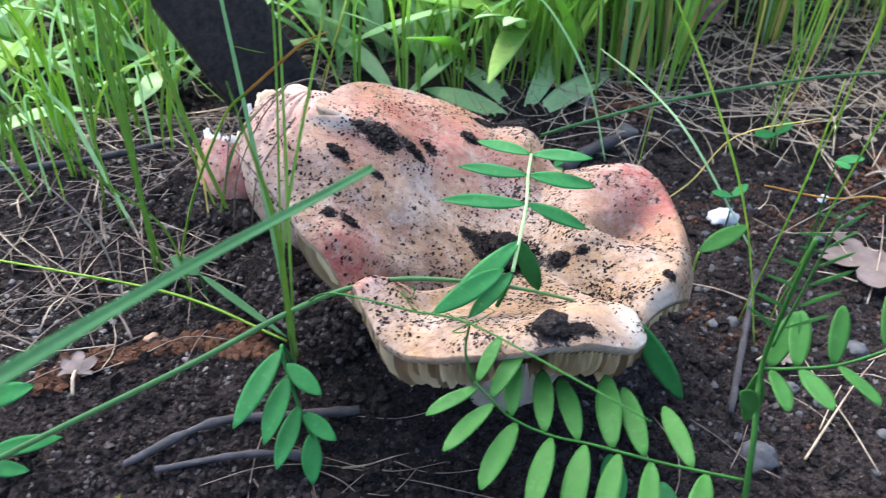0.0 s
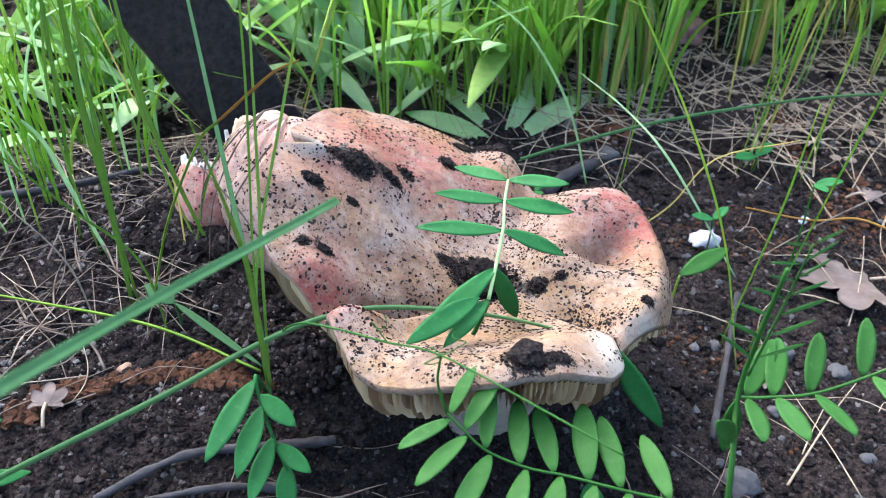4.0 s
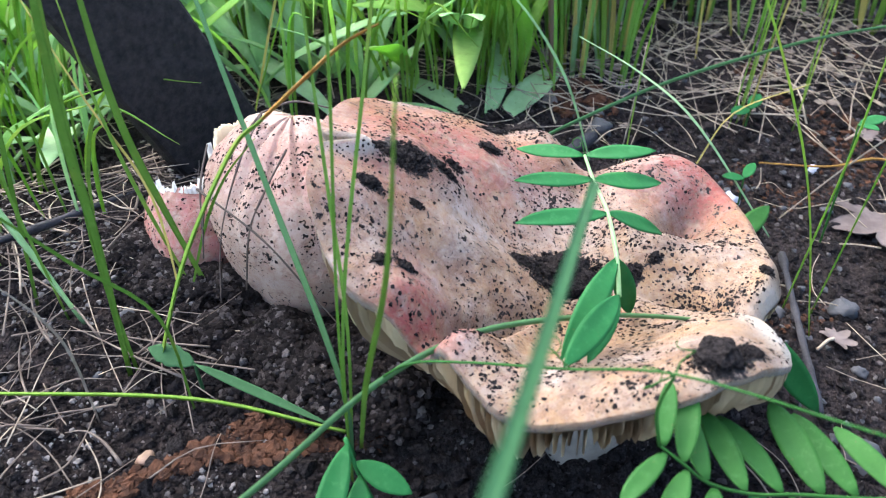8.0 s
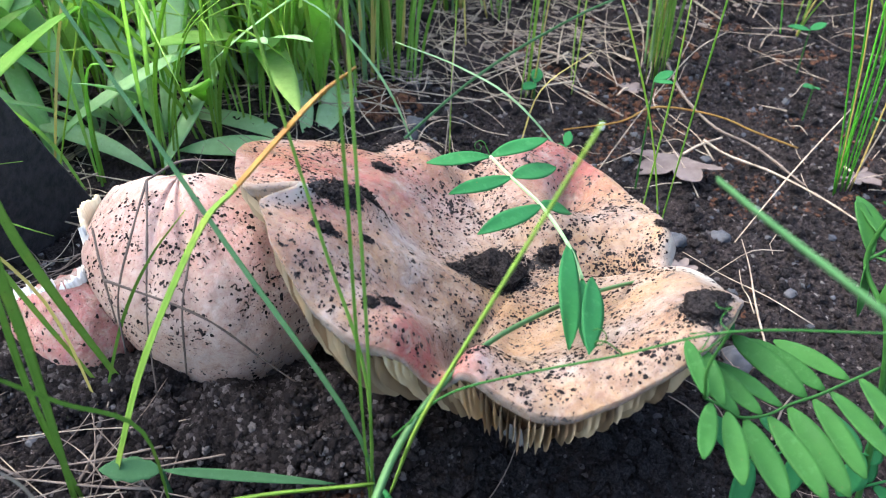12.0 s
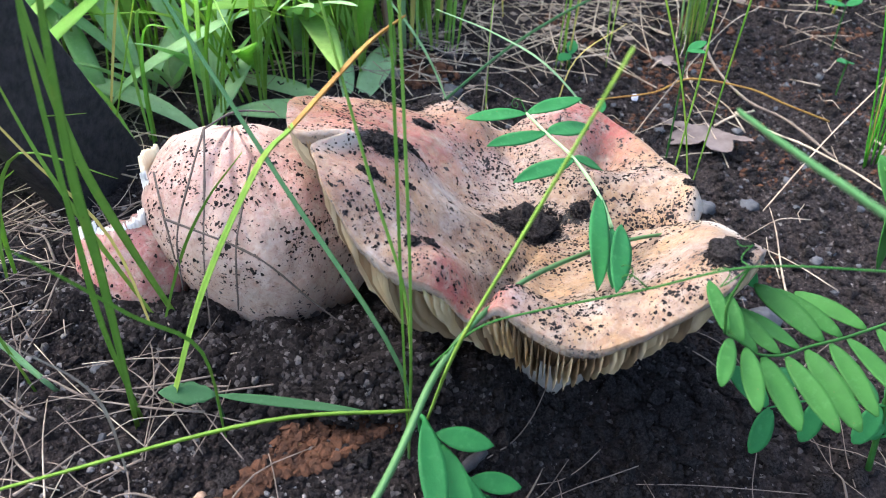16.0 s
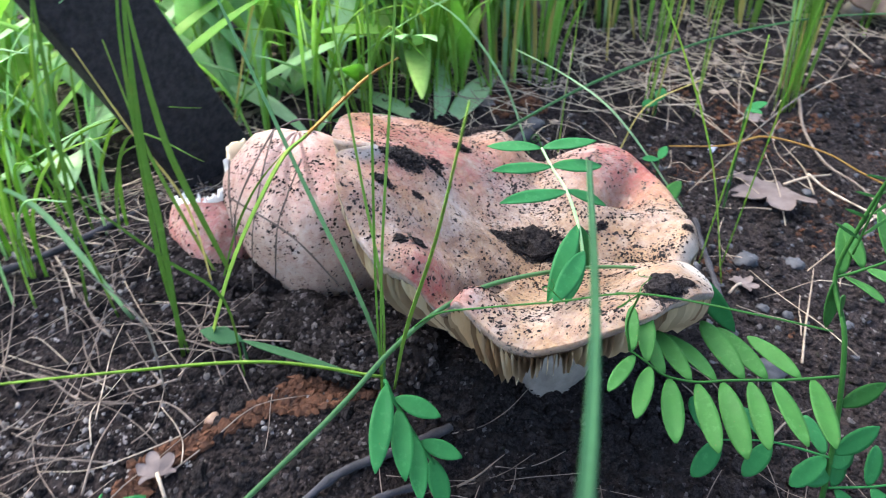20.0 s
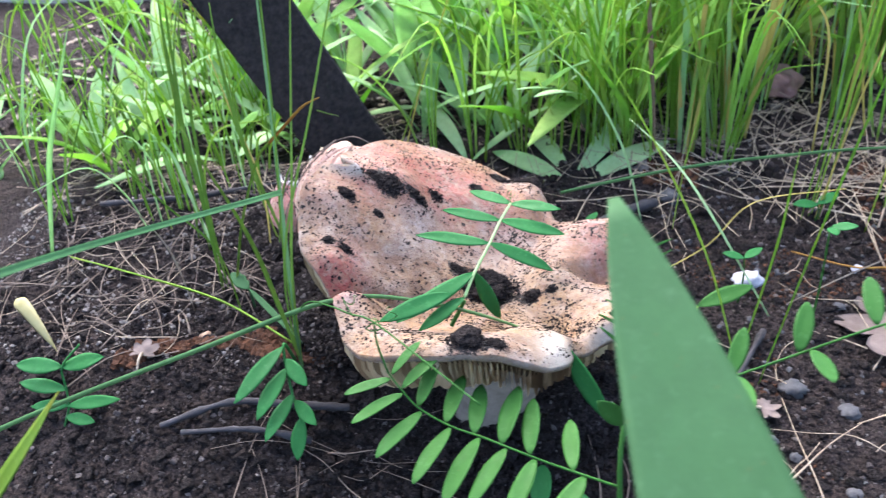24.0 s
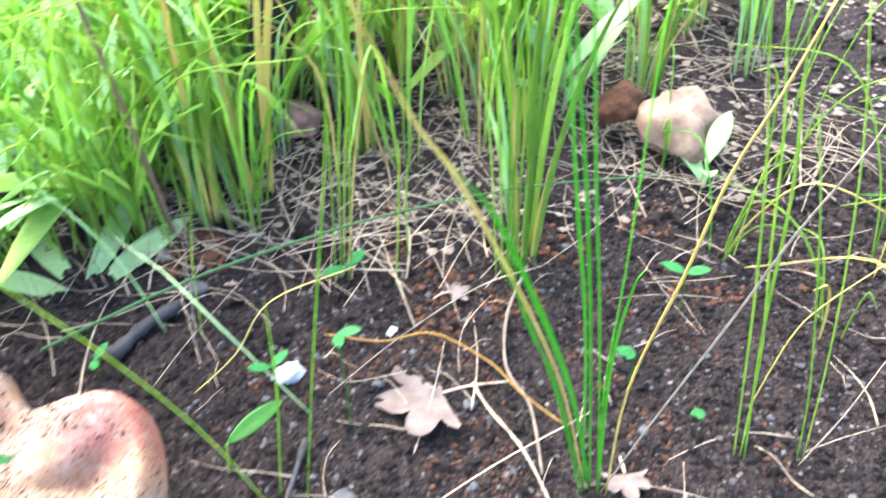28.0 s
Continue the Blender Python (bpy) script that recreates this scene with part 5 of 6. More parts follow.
for k in range(16):
    random_tuft(rng.uniform(0.33, 0.60), rng.uniform(0.22, 0.42), rng.randint(4, 8), rng.uniform(0.06, 0.18), 0.0026, "thin green grass tuft on open soil", (GRASS, GRASS, GRASS_DEEP, YELLOW))
for k in range(26):
    random_tuft(rng.uniform(-0.06, 0.13), rng.uniform(0.40, 0.50), rng.randint(4, 7), rng.uniform(0.08, 0.18), 0.0034, "slender bright green grass between weeds", (GRASS, GRASS, WEED))
for k in range(34):
    x, y = rng.uniform(-0.3, 0.5), rng.uniform(0.47, 0.63)
    weed(x, y, rng.randint(4, 6), rng.uniform(0.06, 0.10), rng.uniform(0.011, 0.016), rng.choice((WEED, WEED, PALE)), rng.uniform(1.0, 2.4), LANCE, rng.uniform(0, 6), rng.uniform(0.02, 0.08))
for k in range(15):
    x, y = rng.uniform(-0.34, -0.11), rng.uniform(0.32, 0.50)
    if abs(x + 0.05 + 0.9 * (0.40 - y)) < 0.02:
        continue
    weed(x, y, rng.randint(3, 5), rng.uniform(0.05, 0.085), rng.uniform(0.009, 0.014), rng.choice((WEED, PALE, PALE)), rng.uniform(0.7, 1.8), PALE_L, rng.uniform(0, 6), rng.uniform(0.0, 0.02))
for k in range(9):
    x, y = rng.uniform(-0.10, 0.13), rng.uniform(0.41, 0.52)
    if math.hypot(x + 0.075, y - 0.40) < 0.035:
        continue
    weed(x, y, rng.randint(3, 5), rng.uniform(0.06, 0.095), rng.uniform(0.010, 0.014), rng.choice((WEED, PALE, WEED)), rng.uniform(1.0, 2.6), LANCE, rng.uniform(0, 6), rng.uniform(0.0, 0.03))
for k in range(16):
    random_tuft(rng.uniform(0.03, 0.14), rng.uniform(0.42, 0.54), rng.randint(4, 7), rng.uniform(0.07, 0.17), 0.0036, "slender bright green grass between weeds", (GRASS, GRASS, WEED, PALE))
for k in range(22):
    random_tuft(rng.uniform(0.04, 0.20), rng.uniform(0.44, 0.64), rng.randint(4, 7), rng.uniform(0.08, 0.18), 0.0036, "slender bright green grass between weeds", (GRASS, WEED, PALE))
for k in range(16):
    random_tuft(rng.uniform(0.17, 0.34), rng.uniform(0.46, 0.62), rng.randint(5, 8), rng.uniform(0.10, 0.20), 0.0034, "slender bright green grass in dry litter", (GRASS, GRASS, YELLOW, PALE))
def clump(x, y, n, height, spread):
    """Upright grass with yellowed sheaths at its foot."""
    rows = []
    for k in range(n):
        a, h = rng.uniform(0, 6.28), height * rng.uniform(0.6, 1.15)
        b = Vector((x + 0.006 * math.cos(a), y + 0.006 * math.sin(a), ground_z(x, y) - 0.003))
        d = Vector((math.cos(a), math.sin(a), 0)) * spread * h * rng.uniform(0.3, 1.3)
        rows.append((rng.choice((GRASS, GRASS, GRASS_NEAR, PALE, YELLOW)), rng.uniform(0.0045, 0.0085), (b, b + d * 0.2 + Vector((0, 0, h * 0.4)), b + d * 0.55 + Vector((0, 0, h * 0.75)), b + d + Vector((0, 0, h)))))
    for k in range(3):
        a = rng.uniform(0, 6.28)
        b = Vector((x + 0.005 * math.cos(a), y + 0.005 * math.sin(a), ground_z(x, y) - 0.003))
        rows.append((YELLOW, 0.006, (b, b + Vector((0.003 * math.cos(a), 0.003 * math.sin(a), 0.03)), b + Vector((0.008 * math.cos(a), 0.008 * math.sin(a), 0.06)))))
    return tuft("upright clump of green grass with yellowed sheaths", rows)


for x, y, n, h, sp in [(0.268, 0.357, 7, 0.17, 0.25), (0.108, 0.430, 7, 0.20, 0.18), (0.139, 0.445, 7, 0.20, 0.22), (0.205, 0.470, 8, 0.20, 0.25), (0.300, 0.440, 8, 0.20, 0.25), (0.245, 0.540, 8, 0.22, 0.3),
                       (0.330, 0.520, 8, 0.22, 0.3), (0.175, 0.560, 8, 0.24, 0.3), (0.400, 0.480, 8, 0.22, 0.3), (0.080, 0.600, 8, 0.24, 0.3), (0.290, 0.610, 8, 0.24, 0.3), (0.380, 0.590, 8, 0.24, 0.3), (0.470, 0.540, 8, 0.22, 0.3)]:
    clump(x, y, n, h, sp)
# broad light leaves in the grass behind
for x, y, n, ln, wd, lift in [(0.070, 0.445, 3, 0.085, 0.016, 1.8), (0.055, 0.505, 4, 0.10, 0.017, 2.2), (0.118, 0.500, 3, 0.08, 0.015, 1.3), (0.165, 0.520, 4, 0.09, 0.016, 1.8), (0.235, 0.500, 3, 0.08, 0.015, 1.2),
                              (0.310, 0.560, 4, 0.09, 0.016, 1.6), (0.215, 0.600, 4, 0.10, 0.017, 2.0), (0.400, 0.540, 4, 0.09, 0.016, 1.6)]:
    weed(x, y, n, ln, wd, rng.choice((WEED, PALE)), lift, PALE_L, rng.uniform(0, 6), 0.012)
weed(0.390, 0.385, 3, 0.036, 0.013, PALE, 1.0, LANCE, 2.0, 0.02)
# broad pale leaves that arch over
ARCH = "pale green weed with long broad arching leaves"
for x, y, n, ln, wd in [(-0.005, 0.425, 4, 0.105, 0.015), (0.050, 0.440, 4, 0.115, 0.015), (-0.030, 0.440, 4, 0.095, 0.014), (0.085, 0.455, 4, 0.11, 0.014), (-0.185, 0.430, 4, 0.11, 0.014),
                        (-0.120, 0.455, 4, 0.11, 0.015), (-0.240, 0.440, 4, 0.10, 0.014), (0.020, 0.480, 4, 0.12, 0.015), (-0.060, 0.500, 4, 0.12, 0.015)]:
    weed(x, y, n, ln * 0.92, wd * 0.72, PALE if n == 4 and x < 0.06 else WEED, rng.uniform(1.5, 2.6), ARCH, rng.uniform(0, 6), 0.0, (0.35, 0.7))
# a reddish dry stalk
thing("dry_stalk", "upright reddish-brown dry weed stalk", "plant", me=mesh_of("dry_stalk", *tube([(0.091, 0.414, 0.066), (0.087, 0.415, 0.12), (0.080, 0.418, 0.19), (0.070, 0.42, 0.27)], 0.0016, 0.0011, 6, 7, 0.2), STALK))

# ---- things lying about ----
def lump(name, label, category, p, r, material, flatness=0.7, stretch=(1, 1, 1), turn=0.0, group=""):
    v, f = crumb((0, 0, 0), r, flatness, True, 0.4, seed=p[0] * 77 + p[1] * 31)
    m = Matrix.Rotation(turn, 3, "Z")
    v = [m @ Vector((q.x * stretch[0], q.y * stretch[1], q.z * stretch[2])) for q in v]
    ob = thing(name, label, category, group, me=mesh_of(name, v, f, material))
    ob.location = (p[0], p[1], soil_z(p[0], p[1]) + 0.3 * r * flatness)
    return ob


lump("stone", "pale grey-white stone lying on dark soil", "stone", (0.137, 0.3163, 0.0540), 0.0070, STONE, 0.55, (1.15, 0.8, 0.9), 0.4, "stones")
lump("stone", "small tan pebble on black soil", "stone", (-0.1035, 0.2095, 0.0790), 0.0024, TAN_CAP, 0.7, (1.2, 0.9, 1), 0.5, "stones")
lump("stone", "tiny white stone chip on dark soil", "stone", (0.190, 0.328, 0.0500), 0.0028, STONE, group="stones")
lump("stone", "flat pale grey pebble on dark soil", "stone", (0.171, 0.2360, 0.0410), 0.0044, GREY_STONE, 0.4, group="stones")
lump("stone", "grey-blue pebble on dark soil", "stone", (0.150, 0.246, 0.0500), 0.0055, GREY_STONE, 0.6, group="stones")
lump("stone", "grey-blue pebble on dark soil", "stone", (0.113, 0.186, 0.041), 0.0065, GREY_STONE, 0.8, group="stones")
lump("stone", "grey-blue pebble on dark soil", "stone", (0.0995, 0.3720, 0.0690), 0.0065, GREY_STONE, 0.7, group="stones")
lump("stone", "small tan pebble among soil crumbs", "stone", (-0.109, 0.266, 0.091), 0.0028, GREY_STONE, 0.7, group="stones")
for k in range(20):
    x, y = rng.uniform(-0.14, 0.34), rng.uniform(0.17, 0.42)
    if -0.08 < x < 0.105 and 0.15 < y < 0.31:
        continue
    lump("stone", "small grey pebble half sunk in soil", "stone", (x, y, soil_z(x, y) + 0.001), rng.uniform(0.0014, 0.0032), GREY_STONE, 0.6, group="stones")


def oak_leaf(p, way, size, label):
    """A dry leaf with five pointed lobes, a little curled, on its stalk."""
    p, way = Vector((p[0], p[1], soil_z(p[0], p[1]) + 0.003)), Vector(way).normalized()
    side, verts, faces = way.cross(Vector((0, 0, 1))).normalized(), [], []
    na, nr, s0 = 48, 9, p.x * 700
    for layer in (0, 1):
        for i in range(na + 1):
            b = -1.75 + 3.5 * i / na
            lobe = 0.60 + 0.40 * abs(math.cos(3.6 * b)) ** 0.9 * (1 + 0.25 * noise.noise(Vector((round(b / 0.87), s0, 5))))
            reach = size * lobe * (0.62 + 0.38 * math.cos(b * 0.8)) * (1 + 0.10 * noise.noise(Vector((b * 4, s0, 0))) + 0.05 * noise.noise(Vector((b * 13, s0, 2))))
            for k in range(nr + 1):
                f = k / nr
                q = p + (way * math.cos(b) + side * math.sin(b)) * (reach * f)
                q.z += 0.10 * size * f * f * (0.5 + noise.noise(Vector((b * 1.6, f, s0)))) + 0.0010 * noise.noise(q * 240) + 0.02 * size * abs(math.sin(2.9 * b)) * f - 0.0003 * layer
                verts.append(q)
    m, n = nr + 1, (na + 1) * (nr + 1)
    for i in range(na):
        for k in range(nr):
            q = (i * m + k, i * m + k + 1, (i + 1) * m + k + 1, (i + 1) * m + k)
            faces += [q, tuple(v + n for v in q[::-1])]
    faces += [(i * m + nr, (i + 1) * m + nr, (i + 1) * m + nr + n, i * m + nr + n) for i in range(na)]
    ob = thing("dead_leaf", label, "leaf", "dead leaves", me=mesh_of("dead_leaf", verts, faces, DEAD))
    part("leaf_stalk", mesh_of("leaf_stalk", *tube([p + Vector((0, 0, 0.001)), p - way * (0.45 * size) + Vector((0, 0, 0.002)), p - way * size], 0.0007, 0.0006, 5, 5), STRAW), ob, "thin yellowish stalk")
    return ob


oak_leaf((0.2040, 0.2850, 0.0450), (-1, 0.05, 0), 0.031, "dry pinkish-brown lobed leaf lying on soil")
oak_leaf((0.268, 0.226, 0.047), (-0.2, -1, 0.1), 0.014, "curled tan dead leaf at the foot of a grass tuft")
oak_leaf((0.224, 0.340, 0.053), (1, 0.1, 0), 0.010, "small brown scrap of dead leaf")
oak_leaf((-0.122, 0.190, 0.083), (-0.1, 1, 0.3), 0.008, "curled tan dead leaf beside brown bark crumbs")
oak_leaf((0.135, 0.232, 0.047), (1, 0.3, 0), 0.009, "small brown scrap of dead leaf")


def twig(label, pts, r0, r1, material=STICK, name="twig"):
    if name == "twig":
        pts = [(x, y, min(z, max(soil_z(x, y), ground_z(x, y)) + 0.0045)) for x, y, z in pts]
    return thing(name, label, "twig", "twigs and roots", me=mesh_of(name, *tube(pts, r0, r1, 7, 7, 0.5), material))


twig("smooth grey twig lying on soil", [(0.140, 0.276, 0.056), (0.124, 0.240, 0.052), (0.106, 0.200, 0.046)], 0.0016, 0.0012)
twig("thin grey twig lying on dark soil", [(-0.030, 0.184, 0.068), (-0.052, 0.178, 0.073), (-0.075, 0.172, 0.078), (-0.100, 0.160, 0.077)], 0.0018, 0.0012)
twig("thin grey twig lying on dark soil", [(-0.040, 0.166, 0.068), (-0.062, 0.163, 0.073), (-0.090, 0.158, 0.077)], 0.0016, 0.0010)
twig("dark branching twig in the grass", [(-0.330, 0.520, 0.10), (-0.27, 0.50, 0.125), (-0.225, 0.480, 0.122), (-0.212, 0.475, 0.085)], 0.0035, 0.0022)
twig("dark twig lying among weeds", [(0.060, 0.470, 0.080), (0.020, 0.500, 0.090), (-0.06, 0.53, 0.095)], 0.0035, 0.0028)
twig("dark root on the mound", [(-0.200, 0.290, 0.098), (-0.150, 0.300, 0.103), (-0.110, 0.330, 0.090), (-0.090, 0.350, 0.078)], 0.0016, 0.0012)
twig("dark stub of root behind the cap", [(0.060, 0.335, 0.068), (0.075, 0.350, 0.072), (0.092, 0.362, 0.071)], 0.0042, 0.0030)
twig("pale dry root lying across soil", [(0.2179, 0.2837, 0.056), (0.2215, 0.2704, 0.0545), (0.2291, 0.2482, 0.051), (0.2319, 0.223, 0.048), (0.2311, 0.2027, 0.0455)], 0.0007, 0.0005, STRAW)
twig("pale dry root curving from the foot of the grass", [(0.2676, 0.348, 0.066), (0.2471, 0.3197, 0.062), (0.2365, 0.2902, 0.058), (0.2399, 0.2663, 0.054), (0.2336, 0.2339, 0.049)], 0.0010, 0.0006, DULL_STRAW)
for pts in HAIRS:
    twig("dark fine root strand lying over the pale cap", pts, 0.00036, 0.00024, ROOT, "root_strand")


def straw_pieces(count, seed, box, length, material, name, label, keep=lambda x, y: True, lift=0.001):
    r, pieces = random.Random(seed), []
    while len(pieces) < count:
        x, y = r.uniform(*box[:2]), r.uniform(*box[2:])
        if not keep(x, y) or noise.noise(Vector((x, y, seed)) * 24) < r.uniform(-0.5, 0.35):
            continue
        a, l, turn = r.uniform(0, math.pi), length[0] + (length[1] - length[0]) * r.random() ** 2, r.gauss(0, 0.28)
        pts = []
        for k in range(4):
            f = k / 3 - 0.5
            bow = (f * f - 0.25) * l * turn
            px, py = x + math.cos(a) * l * f - math.sin(a) * bow, y + math.sin(a) * l * f + math.cos(a) * bow
            pts.append(Vector((px, py, max(soil_z(px, py), ground_z(px, py)) + lift + r.uniform(0, 0.004))))
        pieces.append(tube(pts, 0.00018 + 0.0004 * r.random() ** 3, 0.00016, 3, 4))
    return thing(name, label, "straw", kind="stuff", me=mesh_of(name, *joined(*pieces), material))


open_soil = lambda x, y: not (-0.085 < x < 0.10 and 0.16 < y < 0.32)
straw_pieces(60, 23, (-0.24, -0.07, 0.20, 0.36), (0.02, 0.06), STRAW, "dry_straw", "pale bent straw strewn over the mound", open_soil)
straw_pieces(190, 3, (-0.22, -0.06, 0.19, 0.36), (0.02, 0.06), DULL_STRAW, "dry_straw", "thin dry grass straw scattered over the mound", open_soil)
straw_pieces(60, 4, (0.10, 0.45, 0.20, 0.36), (0.015, 0.06), STRAW, "dry_straw", "thin dry straw scattered over bare soil", open_soil)
straw_pieces(640, 5, (0.07, 0.50, 0.37, 0.62), (0.03, 0.11), STRAW, "dry_straw", "matted dry straw under the grass", open_soil, 0.003)
straw_pieces(420, 6, (-0.3, 0.12, 0.34, 0.6), (0.03, 0.09), STRAW, "dry_straw", "dry straw under the weeds", open_soil, 0.003)
straw_pieces(45, 9, (-0.06, 0.12, 0.08, 0.19), (0.02, 0.06), DULL_STRAW, "dry_straw", "fine dry roots in dark soil", lambda x, y: True)


def scatter(count, seed, box, size, material, name, label, category, keep=lambda x, y: True, sink=0.3, flatness=0.8):
    r, verts, faces, n = random.Random(seed), [], [], 0
    while n < count:
        x, y = r.uniform(*box[:2]), r.uniform(*box[2:])
        if not keep(x, y):
            continue
        s = size[0] + (size[1] - size[0]) * r.random() ** 4
        v, f = crumb((x, y, soil_z(x, y) + s * (0.5 - sink)), s, flatness, False, 1.0)
        b = len(verts)
        verts += v
        faces += [tuple(k + b for k in q) for q in f]
        n += 1
    return thing(name, label, category, kind="stuff", me=mesh_of(name, verts, faces, material, flat=True))


scatter(9000, 10, (-0.22, 0.50, 0.12, 0.40), (0.0008, 0.0034), CLOD, "soil_crumbs", "dark crumbs of moist soil", "soil")
scatter(62000, 11, (-0.22, 0.50, 0.12, 0.40), (0.0003, 0.0015), CRUMB, "soil_crumbs", "dark crumbs and pale grit on the soil", "soil")
scatter(4000, 12, (-0.4, 0.6, 0.36, 0.7), (0.0012, 0.005), CRUMB, "soil_crumbs", "dark crumbs of soil under the weeds", "soil")
scatter(20000, 19, (-0.13, 0.06, 0.14, 0.265), (0.0002, 0.0010), CRUMB, "soil_crumbs", "fine black crumbs and pale grains beside the mushrooms", "soil", sink=0.1)
scatter(4800, 22, (-0.26, -0.07, 0.19, 0.36), (0.0002, 0.0012), GRIT, "grit", "pale fine grit strewn over the black soil", "soil", lambda x, y: noise.noise(Vector((x, y, 2)) * 26) > -0.1, 0.1)
scatter(2800, 13, (-0.135, -0.040, 0.175, 0.225), (0.0004, 0.0020), BARK, "bark_crumbs", "rusty brown bark crumbs in a strip on soil", "bark",
        lambda x, y: abs(y - 0.208 + 5.0 * (x + 0.074) ** 2 + 0.006 * noise.noise(Vector((x, y, 1)) * 60)) < 0.0050 + 0.007 * noise.noise(Vector((x, y, 7)) * 55), 0.0)
scatter(5200, 20, (0.10, 0.62, 0.37, 0.76), (0.0006, 0.0036), DULL_STRAW, "leaf_litter", "pale dry litter on the soil under grass", "litter", lambda x, y: noise.noise(Vector((x, y, 3)) * 14) > -0.15, 0.2, 0.22)
scatter(2600, 21, (-0.45, 0.10, 0.42, 0.76), (0.0006, 0.0042), DULL_STRAW, "leaf_litter", "pale dry litter on the soil under weeds", "litter", lambda x, y: noise.noise(Vector((x, y, 3)) * 14) > -0.1, 0.2, 0.3)
scatter(2300, 14, (0.10, 0.34, 0.20, 0.34), (0.0003, 0.0014), BARK, "bark_crumbs", "reddish-brown bark crumbs strewn on soil", "bark", lambda x, y: noise.noise(Vector((x, y, 5)) * 30) > 0.12, 0.2)
scatter(1000, 26, (0.09, 0.45, 0.18, 0.42), (0.0005, 0.0022), GREY_STONE, "pebbles", "small grey pebbles mixed into dark soil", "stone", lambda x, y: True, 0.2)
scatter(420, 15, (0.085, 0.115, 0.385, 0.415), (0.0006, 0.0028), BARK, "bark_crumbs", "reddish-brown bark crumbs round a dry stalk", "bark", lambda x, y: True, 0.1)
scatter(1200, 16, (0.20, 0.42, 0.30, 0.42), (0.0004, 0.0024), BARK, "bark_crumbs", "reddish-brown bark crumbs under the grass", "bark", lambda x, y: noise.noise(Vector((x, y, 9)) * 22) > 0.1, 0.2)


scatter(9000, 17, (-0.115, 0.0, 0.195, 0.285), (0.0003, 0.0017), CRUMB, "soil_crumbs", "loose black crumbs heaped against the pale cap", "soil", lambda x, y: abs(math.hypot(x + 0.049, y - 0.2835) - 0.050) < 0.022, 0.0)
scatter(900, 18, (-0.04, 0.09, 0.155, 0.20), (0.0006, 0.0036), CLOD, "soil_crumbs", "loose black crumbs under the lip of the mushroom", "soil", lambda x, y: True, 0.1)


# clods of black soil round the pale cap
def heap(x, y, r, seed):
    """A clod that has crumbled: many uneven lumps piled on a low dome."""
    r0, verts, faces = random.Random(seed), [], []
    for i in range(int(250 + r * 140000)):
        d, a = r * math.sqrt(r0.random()), r0.uniform(0, 6.283)
        s = 0.0002 + 0.0014 * r0.random() ** 4
        px, py = x + d * math.cos(a), y + d * math.sin(a)
        z = ground_z(px, py) + 0.85 * r * math.sqrt(max(0, 1 - (d / r) ** 2)) * (0.8 + 0.4 * noise.noise(Vector((px, py, 1)) * 120)) - s * 0.3
        v, f = crumb((px, py, z), s, 0.9, False, 0.7)
        b = len(verts)
        verts += v
        faces += [tuple(q + b for q in t) for t in f]
    n = len(verts)
    v, f = crumb((x, y, ground_z(x, y)), r * 0.7, 0.6, True, 0.4, seed=seed)
    return mesh_of("soil_clod", verts + v, faces + [tuple(q + n for q in t) for t in f], CRUMB, flat=True)


for k, (x, y, r) in enumerate([(-0.061, 0.230, 0.012), (-0.074, 0.238, 0.007), (-0.052, 0.220, 0.016), (-0.040, 0.212, 0.016), (-0.082, 0.250, 0.007), (-0.096, 0.272, 0.011), (-0.030, 0.226, 0.014), (-0.065, 0.222, 0.008), (-0.105, 0.290, 0.010), (-0.020, 0.232, 0.014),
                               (-0.061, 0.240, 0.012), (-0.043, 0.227, 0.018), (-0.037, 0.239, 0.014), (-0.028, 0.237, 0.013), (-0.074, 0.266, 0.009), (-0.098, 0.285, 0.011), (-0.086, 0.270, 0.009)]):
    thing("soil_clod", "crumbly clod of black soil against the mushroom", "soil", "soil clods", me=heap(x, y, r, 70 + k))


def cap_at(x, y):
    a = math.degrees(math.atan2(y - CENTRE.y, x - CENTRE.x)) % 360
    return math.hypot(x - CENTRE.x, y - CENTRE.y) / rim_r(a), a


# soil stuck to the cap
for k, (x, y, r, n) in enumerate(CLODS):
    r0, verts, faces = random.Random(50 + k), [], []
    for i in range(n * 6):
        d, a = r * 1.15 * r0.random() ** 0.6, r0.uniform(0, 6.283)
        s = (0.0002 + 0.0012 * r0.random() ** 5) * (1.25 - 0.7 * d / r) * min(1.0, r / 0.006 + 0.35)
        u, ang = cap_at(x + d * math.cos(a), y + 0.75 * d * math.sin(a))
        if u > 0.98:
            continue
        v, f = crumb(cap_point(u, ang) + cap_normal(u, ang) * (s * 0.3 + (0.28 * r * r0.random() * max(0, 1 - d / r) if r > 0.007 else 0)), s, 0.8, False, 0.9)
        b = len(verts)
        verts += v
        faces += [tuple(q + b for q in t) for t in f]
    if r > 0.006:
        u, ang = cap_at(x, y)
        n = len(verts)
        v, f = crumb(cap_point(u, ang) + Vector((0, 0, r * 0.1)), r * 0.66, 0.62, True, 0.45, seed=k)
        verts, faces = verts + v, faces + [tuple(q + n for q in t) for t in f]
    thing("soil_clod", "clod of black soil stuck to the mushroom cap", "soil", "soil clods", me=mesh_of("soil_clod", verts, faces, CLOD, flat=True))


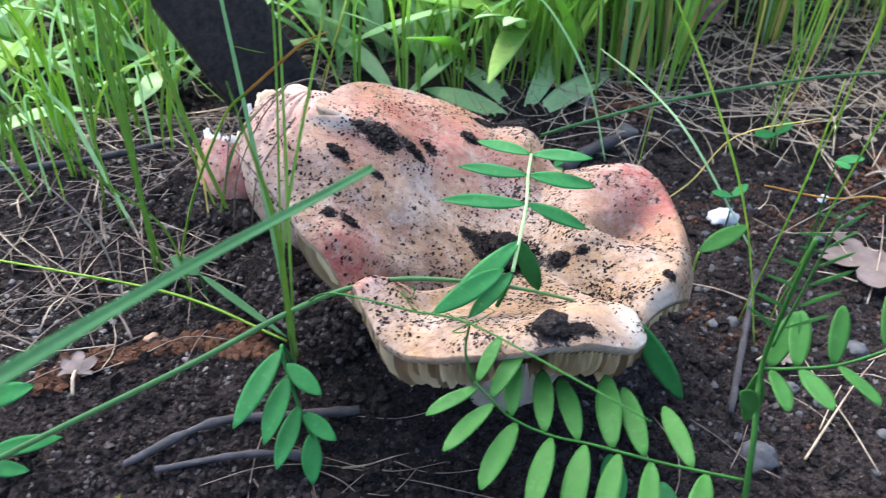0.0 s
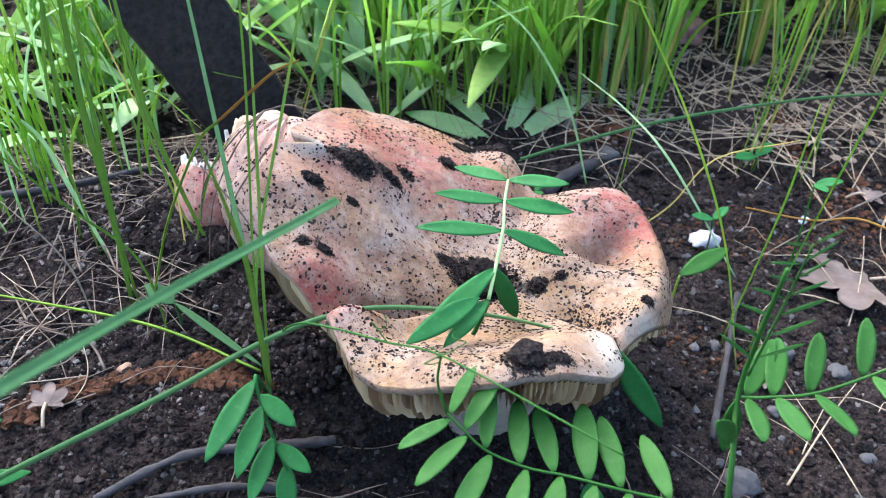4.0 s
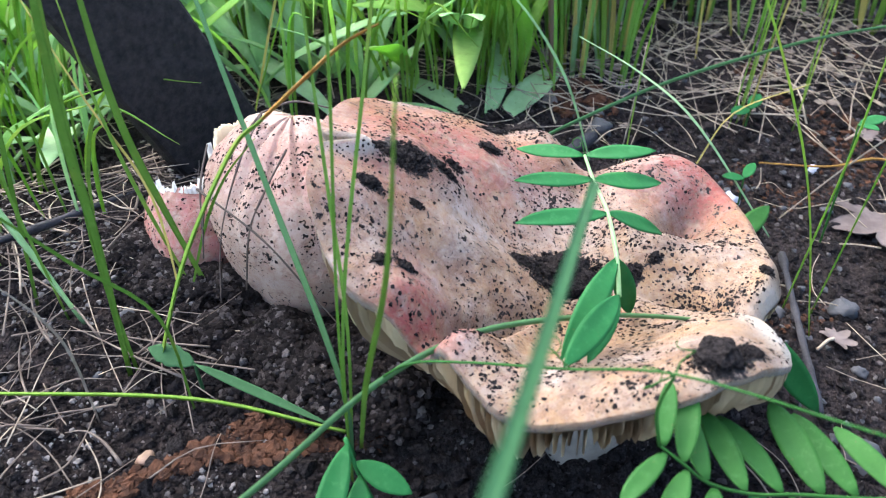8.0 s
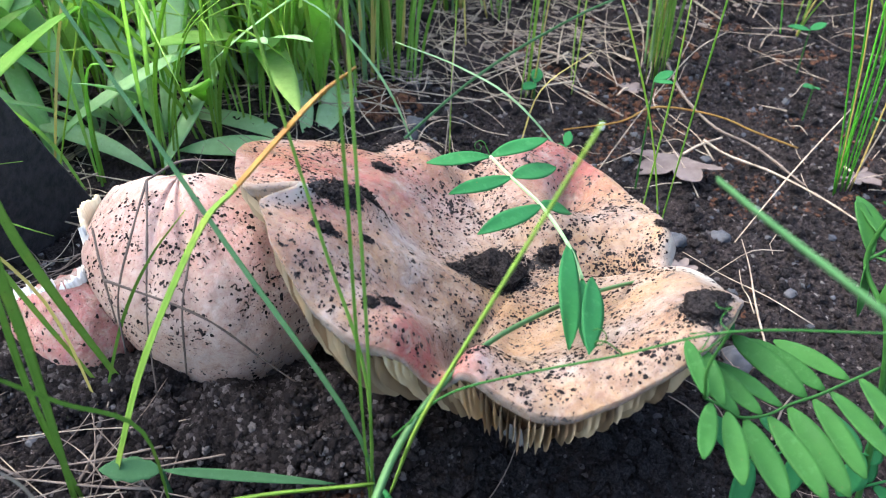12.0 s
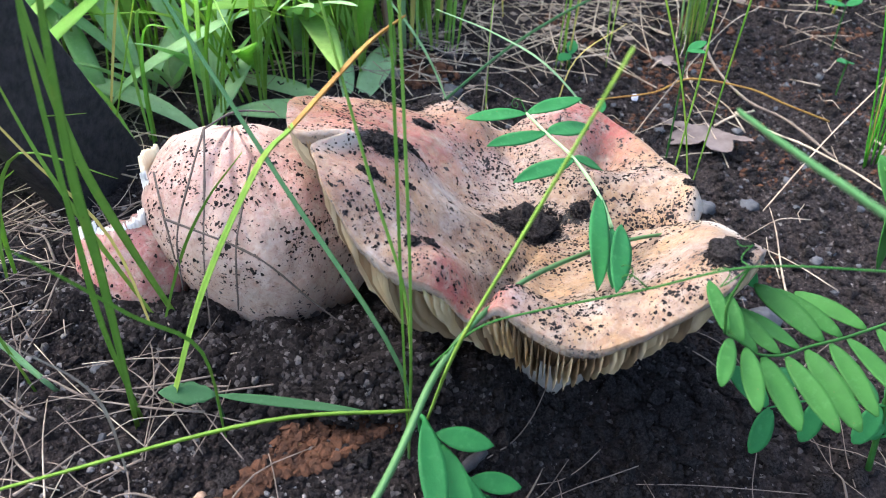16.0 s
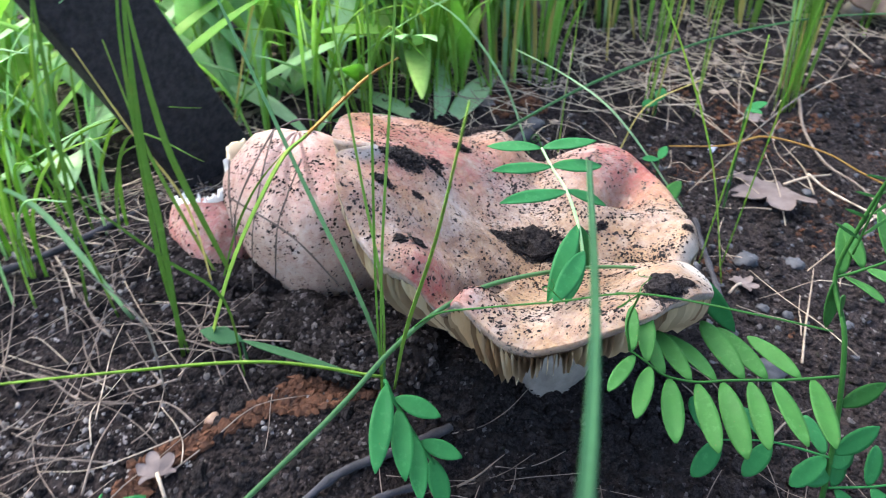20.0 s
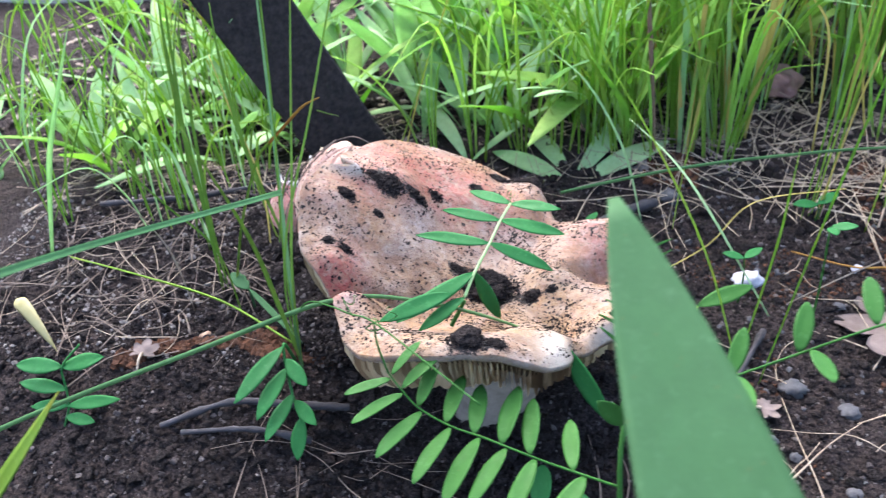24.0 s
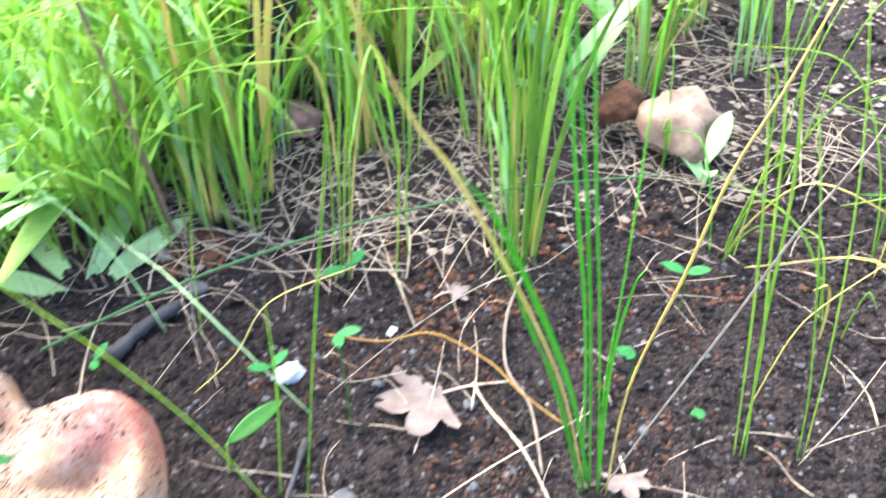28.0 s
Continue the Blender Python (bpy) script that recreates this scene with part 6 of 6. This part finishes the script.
def specks(count, seed, place, name, label):
    r, verts, faces = random.Random(seed), [], []
    while count:
        got = place(r)
        if not got:
            continue
        p, nrm = got
        s = 0.00008 + 0.00055 * r.random() ** 6
        v, f = crumb(p + nrm * s * 0.1, s, 0.40, False, 0.9, normal=nrm)
        b = len(verts)
        verts += v
        faces += [tuple(q + b for q in t) for t in f]
        count -= 1
    thing(name, label, "soil", kind="stuff", me=mesh_of(name, verts, faces, CLOD, flat=True))


def on_cap(r):
    u, a = math.sqrt(r.random()) * 0.985, r.uniform(0, 360)
    p = cap_point(u, a)
    return (p, cap_normal(u, a)) if noise.noise(p * 55) + 0.6 * noise.noise(p * 190) > r.uniform(-0.35, 0.5) else None


def on_dome(r):
    a, e = r.uniform(150, 330), r.uniform(-40, 85)
    p = dome_point(a, e)
    return (p, (p - DOME).normalized()) if noise.noise(p * 60) + 0.6 * noise.noise(p * 180) > r.uniform(-0.2, 0.6) else None


specks(17000, 21, on_cap, "soil_specks", "fine specks of black soil over the large cap")
def on_broken(r):
    a, e = r.uniform(0, 6.283), radians(r.uniform(-40, 75))
    d = Vector((math.cos(a) * math.cos(e), math.sin(a) * math.cos(e), math.sin(e)))
    p = Vector((-0.0865, 0.2950, 0.0900)) + Vector((d.x * 0.0165, d.y * 0.0215, d.z * 0.024)) * (1 + 0.08 * noise.noise(d * 2.5))
    return (p, d) if p.z < 0.1105 - 0.60 * (p.y - 0.295) else None


specks(900, 24, on_broken, "soil_specks", "grains of black soil over the small torn cap")
specks(4500, 22, on_dome, "soil_specks", "fine specks of black soil over the pale cap")

# ---- far things ----
def small_mushroom(p, r, turn, label, material):
    verts, faces, na, ne = [], [], 40, 14
    for layer in (1, 0.9):
        for j in range(ne + 1):
            for i in range(na):
                a, e = 2 * math.pi * i / na, math.pi / 2 * j / ne
                d = Vector((math.cos(a) * math.cos(e), math.sin(a) * math.cos(e), 0.62 * math.sin(e) + 0.001))
                verts.append(d * (r * layer * (1 + 0.3 * noise.noise(d * 1.8 + Vector(p) * 9) + 0.08 * noise.noise(d * 6))))
    n = na * (ne + 1)
    for j in range(ne):
        for i in range(na):
            k = (i + 1) % na
            q = (j * na + i, j * na + k, (j + 1) * na + k, (j + 1) * na + i)
            faces += [q, tuple(v + n for v in q[::-1])]
    faces += [((i + 1) % na, i, i + n, (i + 1) % na + n) for i in range(na)]
    me = mesh_of("cap", verts, faces, material)
    ob = thing("mushroom", label, "mushroom", "mushrooms in the soil", me=me)
    ob.matrix_world = Matrix.Translation(p) @ Euler(turn).to_matrix().to_4x4()
    part("stipe", mesh_of("stipe", *tube([(0, 0, -r * 0.9), (0, 0, r * 0.1), (0, 0, r * 0.25)], r * 0.32, r * 0.36, 3, 14), FLESH), ob, "thick pale stem")
    return ob


small_mushroom((0.388, 0.418, 0.083), 0.025, (0.55, 0.15, 0), "broken tan-pink mushroom cap in deep grass", TAN_CAP)
small_mushroom((0.358, 0.437, 0.092), 0.014, (0.3, -0.5, 0), "small brown mushroom cap beside a larger one", BARK)
small_mushroom((0.168, 0.494, 0.085), 0.015, (0.4, 0, 0), "small pinkish mushroom half hidden by straw", ROSE_CAP)
thing("steel_post", "dark steel bar with a blue painted edge in the grass", "post", me=bar((0.138, 0.500, 0.04), (0.215, 0.500, 0.36), 0.026, 0.012, 0.0012, POST, "steel_post"))

# ---- pavement beyond the bed ----
for k in range(7):
    x = -2.1 + k * 0.6
    lo, hi = Vector((x + 0.003, 0.655, 0.085)), Vector((x + 0.597, 3.2, 0.125))
    vs = [(a, b, c) for c in (lo.z, hi.z) for a, b in ((lo.x, lo.y), (hi.x, lo.y), (hi.x, hi.y), (lo.x, hi.y))]
    vs[4:] = [(a + (0.003 if a < x + 0.3 else -0.003), b + (0.003 if b < 2 else -0.003), c) for a, b, c in vs[4:]]
    thing("pavement_slab", "pale grey concrete slab of a path beyond the bed", "pavement", "slabs of the path", me=mesh_of("pavement_slab", vs, [(3, 2, 1, 0), (4, 5, 6, 7), (0, 1, 5, 4), (1, 2, 6, 5), (2, 3, 7, 6), (3, 0, 4, 7)], PAVE, flat=True))
